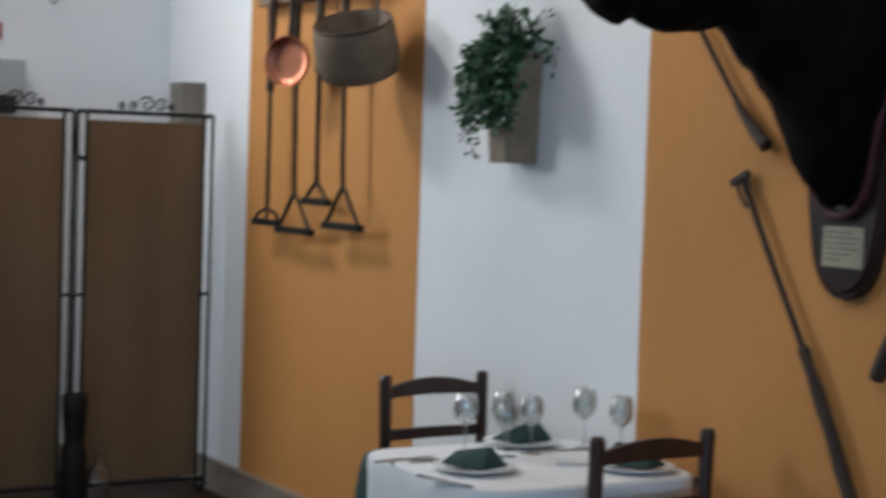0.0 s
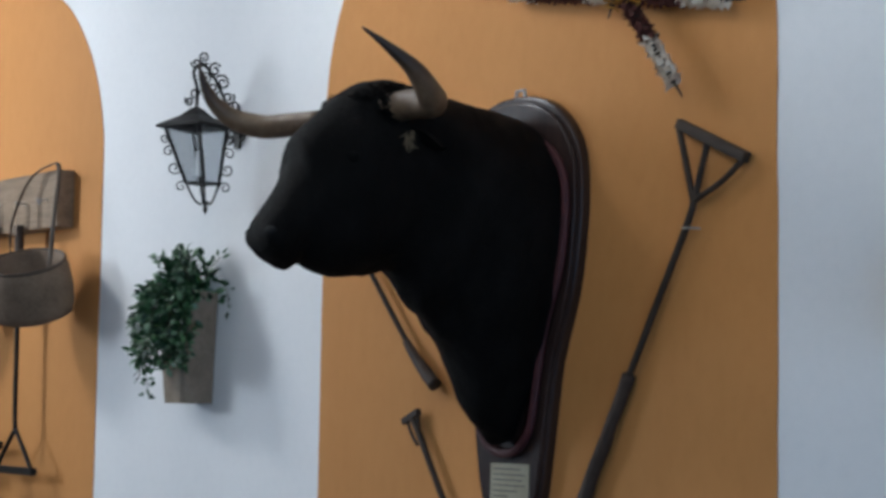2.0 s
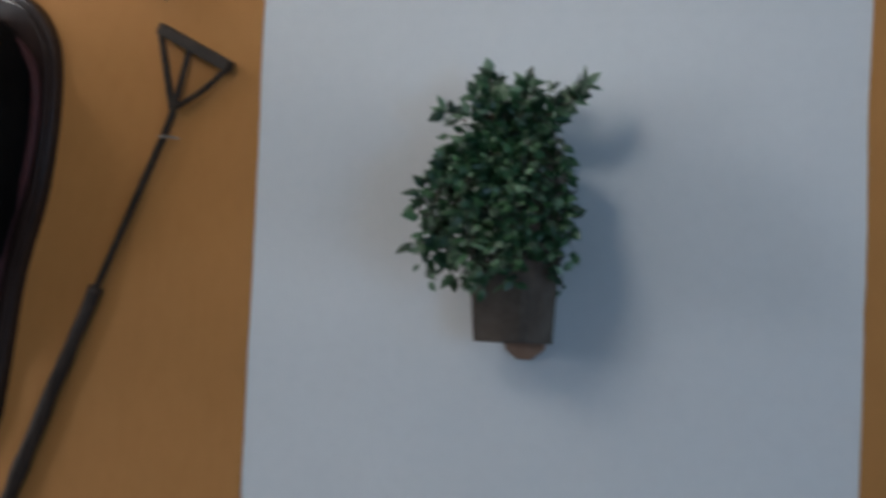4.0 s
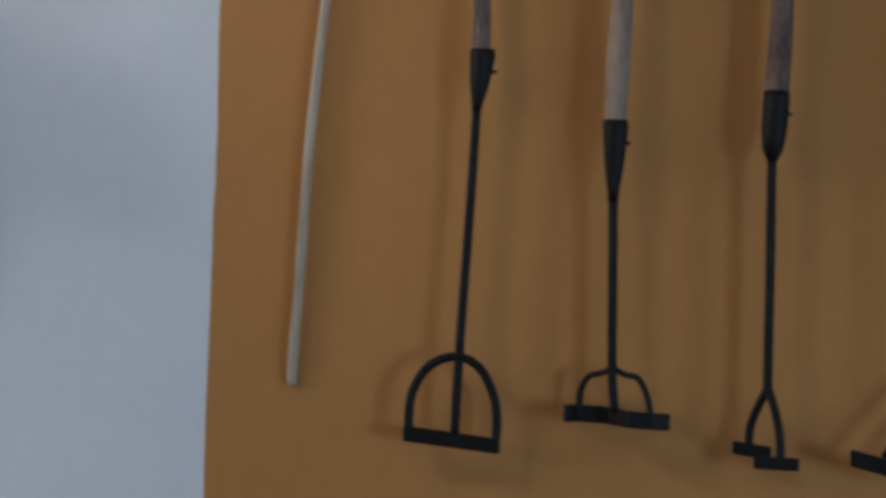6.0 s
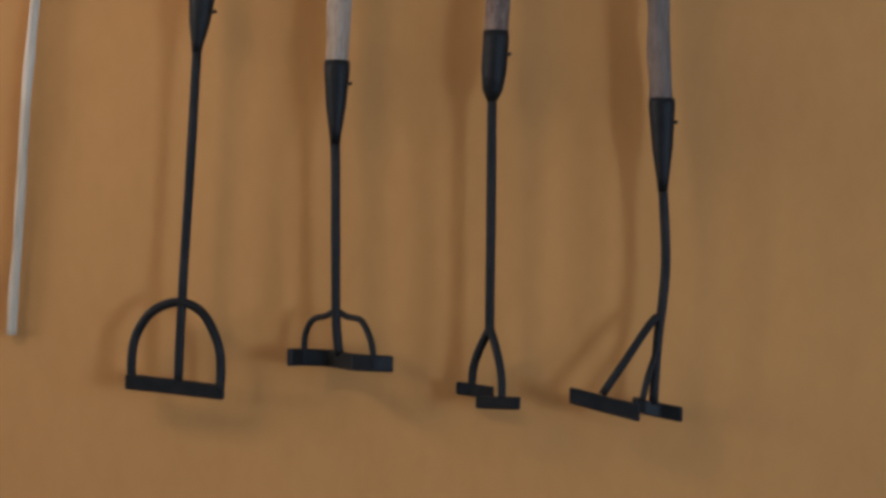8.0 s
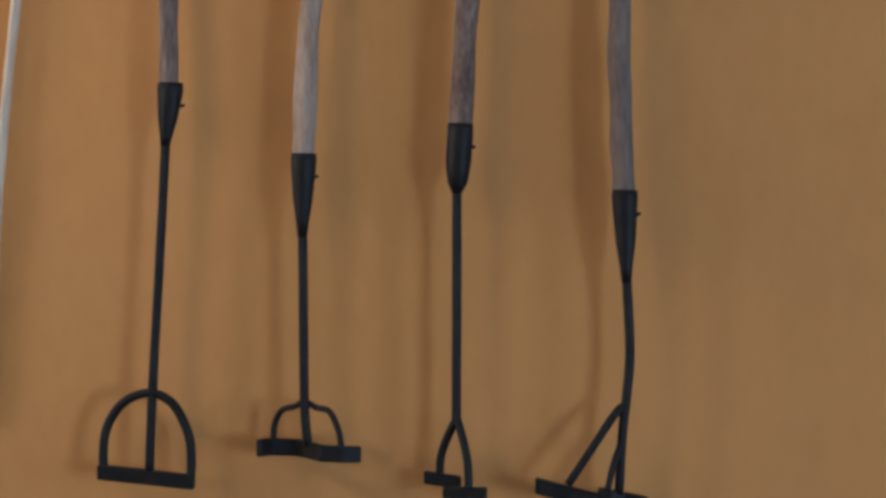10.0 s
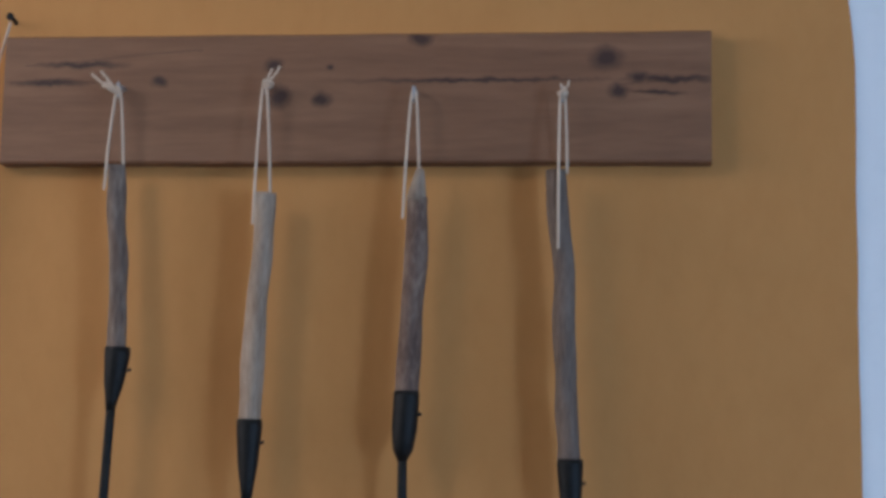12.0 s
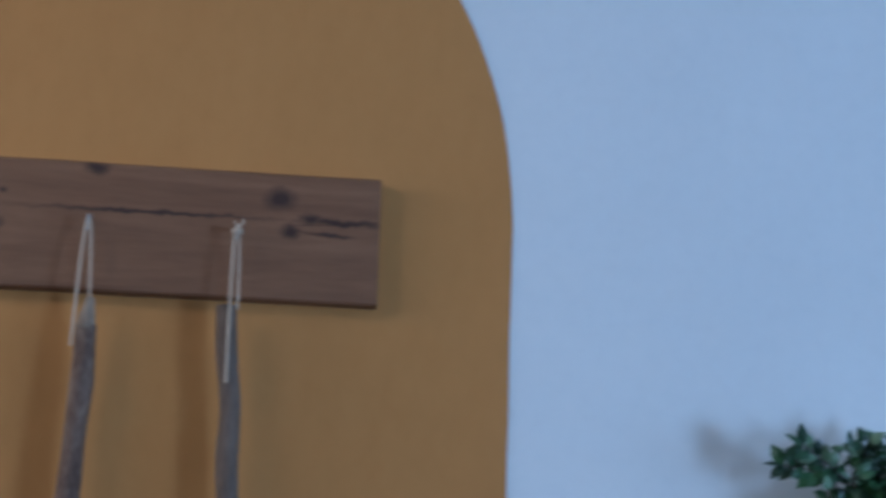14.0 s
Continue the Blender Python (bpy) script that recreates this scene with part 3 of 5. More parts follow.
def cord_loop(parent, hook, left, right, y, knot):
    """A string loop over a hook; knot: how far its tied ends stand off the hook, or None for a plain loop."""
    h = Vector(hook)
    rng = random.Random(int(h.x * 1000))
    if knot:
        off = Vector((knot[0], -0.002, knot[1]))
        turns = [h + off * rng.uniform(0.2, 1.0) + Vector((rng.uniform(-0.009, 0.009), rng.uniform(-0.010, 0.002), rng.uniform(-0.007, 0.009))) for _ in range(16)]
        loose = [h + off * 1.1 + Vector((0.008, -0.006, 0.006)), h + off * 1.6 + Vector((0.010, -0.008, 0.010))]
        kn = tube(smooth_path([h + off * 1.7 + Vector((-0.006, -0.004, 0.004))] + turns + loose, 3), 0.0023, 5)
        part("knot", kn, STRING, parent, "tied pale string knot")
    part("cord", tube(smooth_path([(left[0], y - 0.026, left[1]), ((left[0] + h.x) / 2 - 0.003, y - 0.024, (left[1] + h.z) / 2), (h.x - 0.004, h.y, h.z), (h.x + 0.004, h.y, h.z), ((right[0] + h.x) / 2 + 0.003, y - 0.006, (right[1] + h.z) / 2), (right[0], y, right[1])], 5), 0.0028, 6), STRING, parent, "pale string loop")


YI = -0.068


def branding_iron(label, hook, left, right, grip, socket, shaft, grip_mat, grip_r, group, knot, blunt=0.0):
    t = thing("branding_iron", (shaft[0][0], YI, shaft[-1][1]), label, "branding iron", group)
    stick([(x, YI, z) for x, z in grip], grip_r[0], grip_r[1], grip_mat, t, "handle", "weathered wooden handle")
    (sx0, sz0), (sx1, sz1) = socket
    part("socket", tube([(sx0, YI, sz0 + 0.012), (sx0, YI, sz0), (sx0 + (sx1 - sx0) * 0.5, YI, sz0 + (sz1 - sz0) * 0.5), (sx0 + (sx1 - sx0) * 0.85, YI, sz0 + (sz1 - sz0) * 0.82), (sx1, YI, sz1)], [0.0228, 0.0235, 0.0180 + 0.005 * blunt, 0.0115 + 0.007 * blunt, 0.0085], 14, wobble=0.04), IRON, t, "forged iron socket", True)
    nail = Vector((sx0 + 0.019, YI - 0.006, sz0 - 0.03))
    part("nail", tube([nail, nail + Vector((0.0085, -0.003, 0.001))], 0.0034, 6), RUSTY, t)
    bar([(x, YI, z) for x, z in shaft], 0.0085, "shaft", IRON, t, "black iron shaft", 10, 6)
    cord_loop(t, hook, left, right, YI, knot)
    return t


G = "branding irons on the ochre wall"
i1 = branding_iron("black branding iron with a stirrup-shaped head and wooden handle", (-0.416, -0.082, 2.536), (-0.431, 2.352), (-0.404, 2.395), [(-0.418, 2.402), (-0.410, 2.28), (-0.403, 2.178), (-0.399, 2.05)],
                   ((-0.398, 2.053), (-0.407, 1.951)), [(-0.406, 1.96), (-0.4135, 1.758), (-0.424, 1.506), (-0.428, 1.355)], STICK, (0.0165, 0.0180), G, (-0.026, 0.018))
bar([(-0.512, YI, 1.355), (-0.515, YI, 1.39), (-0.508, YI, 1.44), (-0.478, YI, 1.485), (-0.429, YI, 1.503), (-0.385, YI, 1.484), (-0.356, YI, 1.43), (-0.350, YI, 1.38), (-0.352, YI, 1.345)], 0.0085, "stirrup", IRON, i1, "bent iron bow", 10)
part("brand", blade([(-0.522, YI - 0.006), (-0.43, YI), (-0.345, YI + 0.004)], np.array((1.345, 1.330)), np.array((1.372, 1.356)), 0.022), IRON, i1)

i2 = branding_iron("black branding iron with a wavy letter face and wooden handle", (-0.141, -0.082, 2.540), (-0.152, 2.288), (-0.127, 2.345), [(-0.136, 2.350), (-0.139, 2.25), (-0.144, 2.15), (-0.148, 2.03), (-0.150, 1.92)],
                   ((-0.150, 1.926), (-0.151, 1.789)), [(-0.151, 1.80), (-0.147, 1.65), (-0.143, 1.490), (-0.136, 1.415)], PEELED, (0.0185, 0.0210), G, (0.012, 0.020))
bar([(-0.204, YI + 0.02, 1.418), (-0.201, YI + 0.018, 1.452), (-0.186, YI + 0.01, 1.477), (-0.160, YI, 1.485), (-0.143, YI, 1.496)], 0.0058, "prong", IRON, i2)
bar([(-0.069, YI - 0.025, 1.412), (-0.076, YI - 0.022, 1.445), (-0.095, YI - 0.012, 1.478), (-0.122, YI, 1.484), (-0.143, YI, 1.496)], 0.0058, "prong", IRON, i2)
part("brand", blade([(-0.222, YI - 0.02), (-0.206, YI + 0.02), (-0.16, YI + 0.03), (-0.128, YI - 0.005), (-0.105, YI - 0.032), (-0.07, YI - 0.028), (-0.037, YI - 0.015)], np.array((1.395, 1.389)), np.array((1.426, 1.418)), 0.012), IRON, i2)

i3 = branding_iron("black branding iron with a forked two-footed head and wooden handle", (0.135, -0.082, 2.528), (0.121, 2.299), (0.148, 2.340), [(0.144, 2.342), (0.143, 2.25), (0.140, 2.164), (0.134, 2.06), (0.132, 1.97)],
                   ((0.132, 1.980), (0.127, 1.868)), [(0.127, 1.88), (0.1295, 1.67), (0.131, 1.475), (0.132, 1.462)], BARKY, (0.0195, 0.0210), G, None, 1.0)
part("peeled_tip", tube([(0.1425, YI, 2.336), (0.1435, YI - 0.001, 2.352), (0.1460, YI - 0.002, 2.374), (0.1475, YI, 2.392), (0.148, YI, 2.397)], [0.0185, 0.0165, 0.0115, 0.008, 0.003], 10, wobble=0.12), PEELED, i3, "pale whittled tip of the handle", True)
bar([(0.131, YI, 1.47), (0.114, YI + 0.012, 1.435), (0.102, YI + 0.02, 1.40), (0.100, YI + 0.02, 1.366)], 0.0075, "prong", IRON, i3)
bar([(0.132, YI, 1.47), (0.146, YI - 0.012, 1.43), (0.155, YI - 0.02, 1.39), (0.157, YI - 0.022, 1.345)], 0.0075, "prong", IRON, i3)
part("brand", blade([(0.072, YI + 0.018), (0.10, YI + 0.02), (0.138, YI + 0.01)], np.array((1.352, 1.345)), np.array((1.374, 1.367)), 0.018), IRON, i3)
part("brand", blade([(0.112, YI - 0.018), (0.15, YI - 0.022), (0.189, YI - 0.024)], np.array((1.331, 1.331)), np.array((1.352, 1.353)), 0.018), IRON, i3)

i4 = branding_iron("black branding iron with a three-pronged slanting head and wooden handle", (0.405, -0.082, 2.522), (0.400, 2.246), (0.414, 2.386), [(0.394, 2.392), (0.400, 2.30), (0.408, 2.20), (0.412, 2.05), (0.419, 1.93), (0.422, 1.86)],
                   ((0.423, 1.864), (0.428, 1.714)), [(0.428, 1.725), (0.435, 1.60), (0.431, 1.52), (0.424, 1.455), (0.4185, 1.345)], DUSKY, (0.0185, 0.0210), G, (0.001, 0.012))
bar([(0.428, YI, 1.498), (0.412, YI - 0.006, 1.487), (0.372, YI - 0.02, 1.425), (0.331, YI - 0.03, 1.362)], 0.0075, "prong", IRON, i4)
bar([(0.424, YI, 1.44), (0.410, YI - 0.02, 1.40), (0.399, YI - 0.03, 1.352)], 0.0058, "prong", IRON, i4)
part("brand", blade([(0.275, YI - 0.03), (0.333, YI - 0.032), (0.396, YI - 0.036)], np.array((1.346, 1.318)), np.array((1.374, 1.347)), 0.014), IRON, i4)
part("brand", blade([(0.388, YI - 0.030), (0.40, YI - 0.006), (0.43, YI + 0.006), (0.469, YI)], np.array((1.335, 1.316)), np.array((1.360, 1.342)), 0.014), IRON, i4)


def hook_board(label, x0, x1, z0, z1, depth, mat, hooks):
    t = thing("hook_board", ((x0 + x1) / 2, 0, z0), label, "hook board")
    bm = bmesh.new()
    n = 40
    front = []
    for i in range(n + 1):
        x = x0 + (x1 - x0) * i / n
        w0, w1 = 0.0015 * noise.noise((x * 7, 1, 0)), 0.0015 * noise.noise((x * 7, 5, 0))
        front.append([bm.verts.new((x, y, z)) for y, z in ((-0.003, z0 + w0), (-depth + 0.003, z0 + w0), (-depth, z0 + 0.004 + w0), (-depth, z1 - 0.004 + w1), (-depth + 0.003, z1 + w1), (-0.003, z1 + w1))])
    for a, b in zip(front, front[1:]):
        for k in range(6):
            bm.faces.new((a[k], a[(k + 1) % 6], b[(k + 1) % 6], b[k]))
    bm.faces.new(list(reversed(front[0])))
    bm.faces.new(front[-1])
    bmesh.ops.recalc_face_normals(bm, faces=bm.faces[:])
    plank = part("plank", bm, mat, t)
    for hx, hz in hooks:
        p = [(hx, -depth + 0.01, hz + 0.012), (hx, -depth - 0.022, hz + 0.012), (hx, -depth - 0.036, hz - 0.002), (hx, -depth - 0.034, hz + 0.004 - 0.012), (hx, -depth - 0.044, hz + 0.016)]
        part("hook", tube(smooth_path(p, 4), 0.0035, 8), ZINC, t, "bright metal screw hook", True)
    return t, plank


board_c, plank_c = hook_board("brown stained plank with a row of screw hooks", -0.651, 0.673, 2.412, 2.656, 0.042, BOARD, [(-0.416, 2.539), (-0.138, 2.543), (0.135, 2.528), (0.405, 2.526)])
# cracks along the grain
for pts in ([(0.50, 2.556), (0.58, 2.562), (0.669, 2.571)], [(0.515, 2.548), (0.56, 2.541), (0.615, 2.540)], [(-0.61, 2.60), (-0.5, 2.607), (-0.40, 2.618), (-0.27, 2.628)], [(-0.64, 2.566), (-0.55, 2.572), (-0.47, 2.566)]):
    part("crack", tube(smooth_path([(x, -0.042, z) for x, z in pts], 6), 0.0011, 5, flat=0.4), KNOT, plank_c)

pole = thing("wooden_pole", (-0.76, -0.02, 1.433), "long thin peeled pole hanging against the ochre wall", "pole")
stick([(-0.760, -0.018, 1.434), (-0.752, -0.02, 1.60), (-0.743, -0.022, 1.80), (-0.730, -0.022, 2.01), (-0.720, -0.022, 2.13), (-0.709, -0.022, 2.25), (-0.698, -0.022, 2.36), (-0.690, -0.022, 2.44)], 0.0095, 0.0085, PALESTICK, pole, "shaft")
part("cord", tube([(-0.690, -0.022, 2.43), (-0.682, -0.03, 2.55), (-0.652, -0.024, 2.69)], 0.003, 6), STRING, pole, "pale string")
tagged(part("nail", tube([(-0.648, 0.0, 2.694), (-0.648, -0.035, 2.698), (-0.648, -0.037, 2.698)], [0.004, 0.004, 0.008], 10), IRON), "black nail driven into the ochre wall", "nail")

# long iron with a triangular head, leaning beside the trophy
YB = -0.026
li = thing("branding_iron", (-3.178, YB, 1.144), "long branding iron with a triangular head fixed aslant beside the trophy", "branding iron", "branding irons beside the trophy")
stick([(-3.193, YB, 1.129), (-3.077, YB, 1.377), (-2.976, YB, 1.584), (-2.883, YB, 1.773)], 0.021, 0.017, DARKSTICK, li, "handle", "dark wooden handle")
bar([(-2.893, YB, 1.751), (-2.774, YB, 1.978), (-2.678, YB, 2.164), (-2.660, YB, 2.214)], 0.0095, "shaft", RUSTY, li)
bar([(-2.662, YB, 2.206), (-2.688, YB, 2.307), (-2.711, YB, 2.396)], 0.0085, "prong", RUSTY, li)
bar([(-2.660, YB, 2.211), (-2.637, YB, 2.287), (-2.615, YB, 2.360)], 0.0085, "prong", RUSTY, li)
bar([(-2.660, YB, 2.211), (-2.571, YB, 2.251), (-2.499, YB, 2.301)], 0.0085, "prong", RUSTY, li)
part("brand", box((-0.125, -0.013, -0.014), (0.125, 0.013, 0.014), 0.003, m=Matrix.Translation((-2.601, YB, 2.358)) @ pose(0, 0, 0, 0, 25.8, 0)), RUSTY, li)
part("clip", tube([(-2.700, -0.0, 2.140), (-2.688, YB - 0.012, 2.143), (-2.672, YB - 0.012, 2.143), (-2.66, 0.0, 2.142)], 0.003, 6), ZINC, li, "bright wire clip")

# two more hanging aslant, partly behind the head
ri = thing("branding_iron", (-3.677, YB, 1.748), "dark iron hung aslant behind the mounted head", "branding iron", "branding irons beside the trophy")
bar([(-4.108, YB, 2.228), (-4.008, YB, 2.107), (-3.886, YB, 1.961), (-3.795, YB, 1.857)], 0.008, "shaft", IRON, ri)
stick([(-3.810, YB, 1.872), (-3.744, YB, 1.801), (-3.672, YB, 1.743)], 0.012, 0.022, DARKSTICK, ri, "handle")
rj = thing("branding_iron", (-3.138, YB, 0.487), "long iron with a small flared head and a dark wooden handle", "branding iron", "branding irons beside the trophy")
bar([(-3.773, YB, 1.640), (-3.744, YB, 1.599), (-3.603, YB, 1.372), (-3.471, YB, 1.164)], 0.0095, "shaft", RUSTY, rj)
stick([(-3.481, YB, 1.180), (-3.370, YB, 0.982), (-3.269, YB, 0.790), (-3.158, YB, 0.568)], 0.017, 0.022, DARKSTICK, rj, "handle")
part("brand", box((-0.040, -0.010, -0.010), (0.040, 0.010, 0.010), 0.003, m=Matrix.Translation((-3.782, YB, 1.648)) @ pose(0, 0, 0, 0, -25, 0)), RUSTY, rj)
bar([(-3.800, YB, 1.640), (-3.780, YB, 1.599), (-3.749, YB, 1.564)], 0.005, "prong", RUSTY, rj)
bar([(-3.749, YB, 1.655), (-3.744, YB, 1.614), (-3.734, YB, 1.574)], 0.005, "prong", RUSTY, rj)

# ---- banderillas: crossed sticks with paper frills ----


def frill(a, b, r, n, mat, parent, name="frill"):
    a, b = Vector(a), Vector(b)
    d = (b - a).normalized()
    u = d.orthogonal().normalized()
    v = d.cross(u)
    bm = bmesh.new()
    for i in range(n):
        p = a + (b - a) * (i / (n - 1))
        for k in range(9):
            an = 2 * math.pi * (k + random.random()) / 9
            o = u * math.cos(an) + v * math.sin(an)
            side = d.cross(o)
            q = p + o * (r * random.uniform(0.7, 1.15)) + d * random.uniform(-0.012, 0.014)
            w = random.uniform(0.005, 0.009)
            mid = p + o * (r * 0.6) + d * 0.006
            f = [bm.verts.new(c) for c in (p + side * w, mid + side * w * 1.2, q, mid - side * w * 1.2, p - side * w)]
            g = [bm.verts.new(c.co + d * 0.0012) for c in f]
            bm.faces.new(f)
            bm.faces.new(list(reversed(g)))
    return part(name, bm, mat, parent)


def banderilla(a, b, spike, colours):
    """A frilled stick from a to b with a spike past b."""
    t = thing("banderilla", ((a[0] + b[0]) / 2, (a[1] + b[1]) / 2, min(a[2], b[2])), "frilled paper-covered bullfighting stick with an iron spike", "banderilla", "crossed banderillas")
    a, b = Vector(a), Vector(b)
    d = (b - a).normalized()
    part("shaft", tube([a, b], 0.008, 8), DARKSTICK, t)
    part("spike", tube([b, b + d * spike * 0.7, b + d * spike], [0.0035, 0.003, 0.0008], 6), RUSTY, t, "iron spike")
    for f0, f1, mat in colours:
        L = (b - a).length
        frill(a + d * (L * f0), a + d * (L * f1), 0.030, max(4, int(L * (f1 - f0) / 0.012)), mat, t)


banderilla((-3.26, -0.05, 3.30), (-2.70, -0.06, 2.515), 0.055, [(0.05, 0.30, FRILLY), (0.30, 0.52, FRILLR), (0.52, 0.68, FRILLY), (0.70, 0.85, FRILLR), (0.85, 0.995, FRILLW)])
banderilla((-3.36, -0.045, 2.86), (-2.53, -0.055, 2.70), 0.065, [(0.02, 0.14, FRILLW), (0.14, 0.40, FRILLR), (0.40, 0.50, FRILLW), (0.50, 0.66, FRILLY), (0.66, 0.82, FRILLR), (0.82, 0.995, FRILLW)])
banderilla((-2.66, -0.06, 3.42), (-2.92, -0.065, 2.74), 0.03, [(0.05, 0.4, FRILLW), (0.4, 0.75, FRILLR), (0.75, 0.99, FRILLY)])

# ---- wall planters with ivy ----


def planter(cx, z0, seed, spread, trails, bias, sprigs, label, foot=False, clay=TERRA):
    """A terracotta wall pocket with a tall back; ivy spills over its rim. spread: how far the trails hang to either side."""
    rng = random.Random(seed)
    t = thing("wall_planter", (cx, 0, z0), label, "planter", "planters on the white wall")
    bm = bmesh.new()
    rows = []
    for z, w, d in ((0.0, 0.064, 0.126), (0.06, 0.067, 0.131), (0.15, 0.072, 0.137), (0.26, 0.078, 0.143), (0.385, 0.086, 0.150), (0.392, 0.085, 0.148), (0.391, 0.075, 0.139), (0.34, 0.072, 0.134)):
        back, k = (-0.004, 0.012) if len(rows) < 6 else (-0.014, 0.010)
        rows.append([bm.verts.new((cx + x + 0.0012 * noise.noise((z * 30, x * 30, seed)), y, z0 + z)) for x, y in ((-w, back), (-w, -d + k), (-w + k, -d), (-w * 0.3, -d - 0.001), (w * 0.3, -d - 0.001), (w - k, -d), (w, -d + k), (w, back))])
    for a, b in zip(rows, rows[1:]):
        for k in range(8):
            bm.faces.new((a[k], a[(k + 1) % 8], b[(k + 1) % 8], b[k]))
    bm.faces.new(list(reversed(rows[0])))
    bm.faces.new(rows[-1])
    bmesh.ops.recalc_face_normals(bm, faces=bm.faces[:])
    part("pocket", bm, clay, t)
    if foot:
        part("back_plate", slab([(cx - 0.05, z0 + 0.02), (cx - 0.045, z0 - 0.012), (cx - 0.015, z0 - 0.034), (cx + 0.015, z0 - 0.034), (cx + 0.045, z0 - 0.012), (cx + 0.05, z0 + 0.02)], -0.002, -0.014, 0.003), CLAY, t, "bare orange foot of the clay back plate")
    stems, leaves = bmesh.new(), bmesh.new()

    def leaf(p, d, size):
        d = d.normalized()
        n = Vector((rng.gauss(0, 0.5), -0.8 + rng.gauss(0, 0.4), 0.5 + rng.gauss(0, 0.5)))
        side = d.cross(n)
        if side.length < 1e-4:
            return
        side.normalize()
        n = side.cross(d).normalized()
        if p.y > -0.012:
            p = Vector((p.x, -0.012, p.z))
        w, c = size * 0.36, size * 0.14
        pts = [p, p + d * size * 0.28 + side * w * 0.8 - n * c * 0.3, p + d * size * 0.62 + side * w * 0.72 - n * c * 0.4, p + d * size - n * c, p + d * size * 0.62 - side * w * 0.72 - n * c * 0.4, p + d * size * 0.28 - side * w * 0.8 - n * c * 0.3, p + d * size * 0.45 + n * c * 0.5]
        for q in pts:
            if q.y > -0.004:
                q.y = -0.004
        v = [leaves.verts.new(q) for q in pts]
        for k in range(6):
            leaves.faces.new((v[k], v[(k + 1) % 6], v[6]))

    root = Vector((cx, -0.08, z0 + 0.36))
    runs = []
    for i in range(34):  # upright shoots
        a = rng.uniform(-1, 1)
        runs.append((a, 0.06 + 0.135 * rng.random() - 0.03 * abs(a), "up"))
    for i in range(84):  # shoots that arch over the rim and hang
        runs.append((rng.triangular(-1, 1, 0.15), rng.uniform(0.14, 0.36), "hang"))
    for a, length, way in runs:
        p = root + Vector((0.05 * a + bias * 0.16, rng.uniform(-0.04, 0.04), 0))
        if way == "up":
            d = Vector((spread * 0.08 + 0.20 * a + rng.gauss(0, 0.07), -0.10 + rng.gauss(0, 0.08), 1.0))
        else:
            d = Vector((bias + a * 0.44 + rng.gauss(0, 0.1), -0.50 + rng.gauss(0, 0.2), 0.55))
        path, left = [p.copy()], length
        while left > 0:
            d = d.normalized()
            p = p + d * 0.022
            if p.y > -0.02:
                p.y = -0.02
                d.y = -0.05
            path.append(p.copy())
            d += Vector((rng.gauss(0, 0.10), rng.gauss(0, 0.10), (-0.06 if way == "up" else -0.36)))
            left -= 0.022
            for _ in range(3 if way == "up" else 2):
                out = Vector((rng.gauss(0, 1), rng.gauss(-0.4, 0.8), rng.gauss(0.25, 0.7)))
                leaf(p + out.normalized() * rng.uniform(0.002, 0.02), out + d * 0.5, rng.uniform(0.022, 0.044))
        tube(path, [0.0022 * (1 - 0.6 * i / len(path)) for i in range(len(path))], 4, stems)
    for a, length in sprigs:  # stiff sprigs with pairs of leaves that stand clear of the crown
        p, d = root + Vector((0.10 * math.sin(a), -0.05, 0.10)), Vector((math.sin(a), -0.12 + rng.gauss(0, 0.08), math.cos(a)))
        path = [p.copy()]
        for k in range(int(length / 0.019)):
            d = (d + Vector((rng.gauss(0, 0.05), rng.gauss(0, 0.05), rng.gauss(0.01, 0.04)))).normalized()
            p = p + d * 0.019
            path.append(p.copy())
            side = d.cross(Vector((rng.gauss(0, 0.4), -1, rng.gauss(0, 0.4)))).normalized() * (1 if k % 2 else -1)
            for q in (1, -1):
                leaf(p, side * q + d * rng.uniform(0.5, 1.0) + Vector((0, rng.gauss(-0.2, 0.25), 0)), rng.uniform(0.032, 0.046))
        leaf(p, d, 0.042)
        tube(path, 0.002, 4, stems)
    for side, steps in trails:  # long trails that hang beside the pocket
        p = root + Vector((0.10 * side * rng.uniform(0.9, 1.4), -0.05 if side < 0 else 0.02, 0.02))
        path = [p.copy()]
        for k in range(steps):
            p = p + Vector((side * (0.022 if k < 4 else 0.004) + rng.gauss(0, 0.004), rng.gauss(0, 0.003), 0.006 - 0.007 * k if k < 5 else -0.028))
            path.append(p.copy())
            for _ in range(3):
                out = Vector((rng.gauss(0, 1), rng.gauss(-0.3, 0.7), rng.gauss(-0.2, 0.7)))
                leaf(p + out.normalized() * 0.008, out, rng.uniform(0.020, 0.036))
        tube(path, 0.0018, 4, stems)
    part("vine", stems, STRAP, t)
    part("ivy", leaves, LEAF, t, "dense small green ivy leaves")


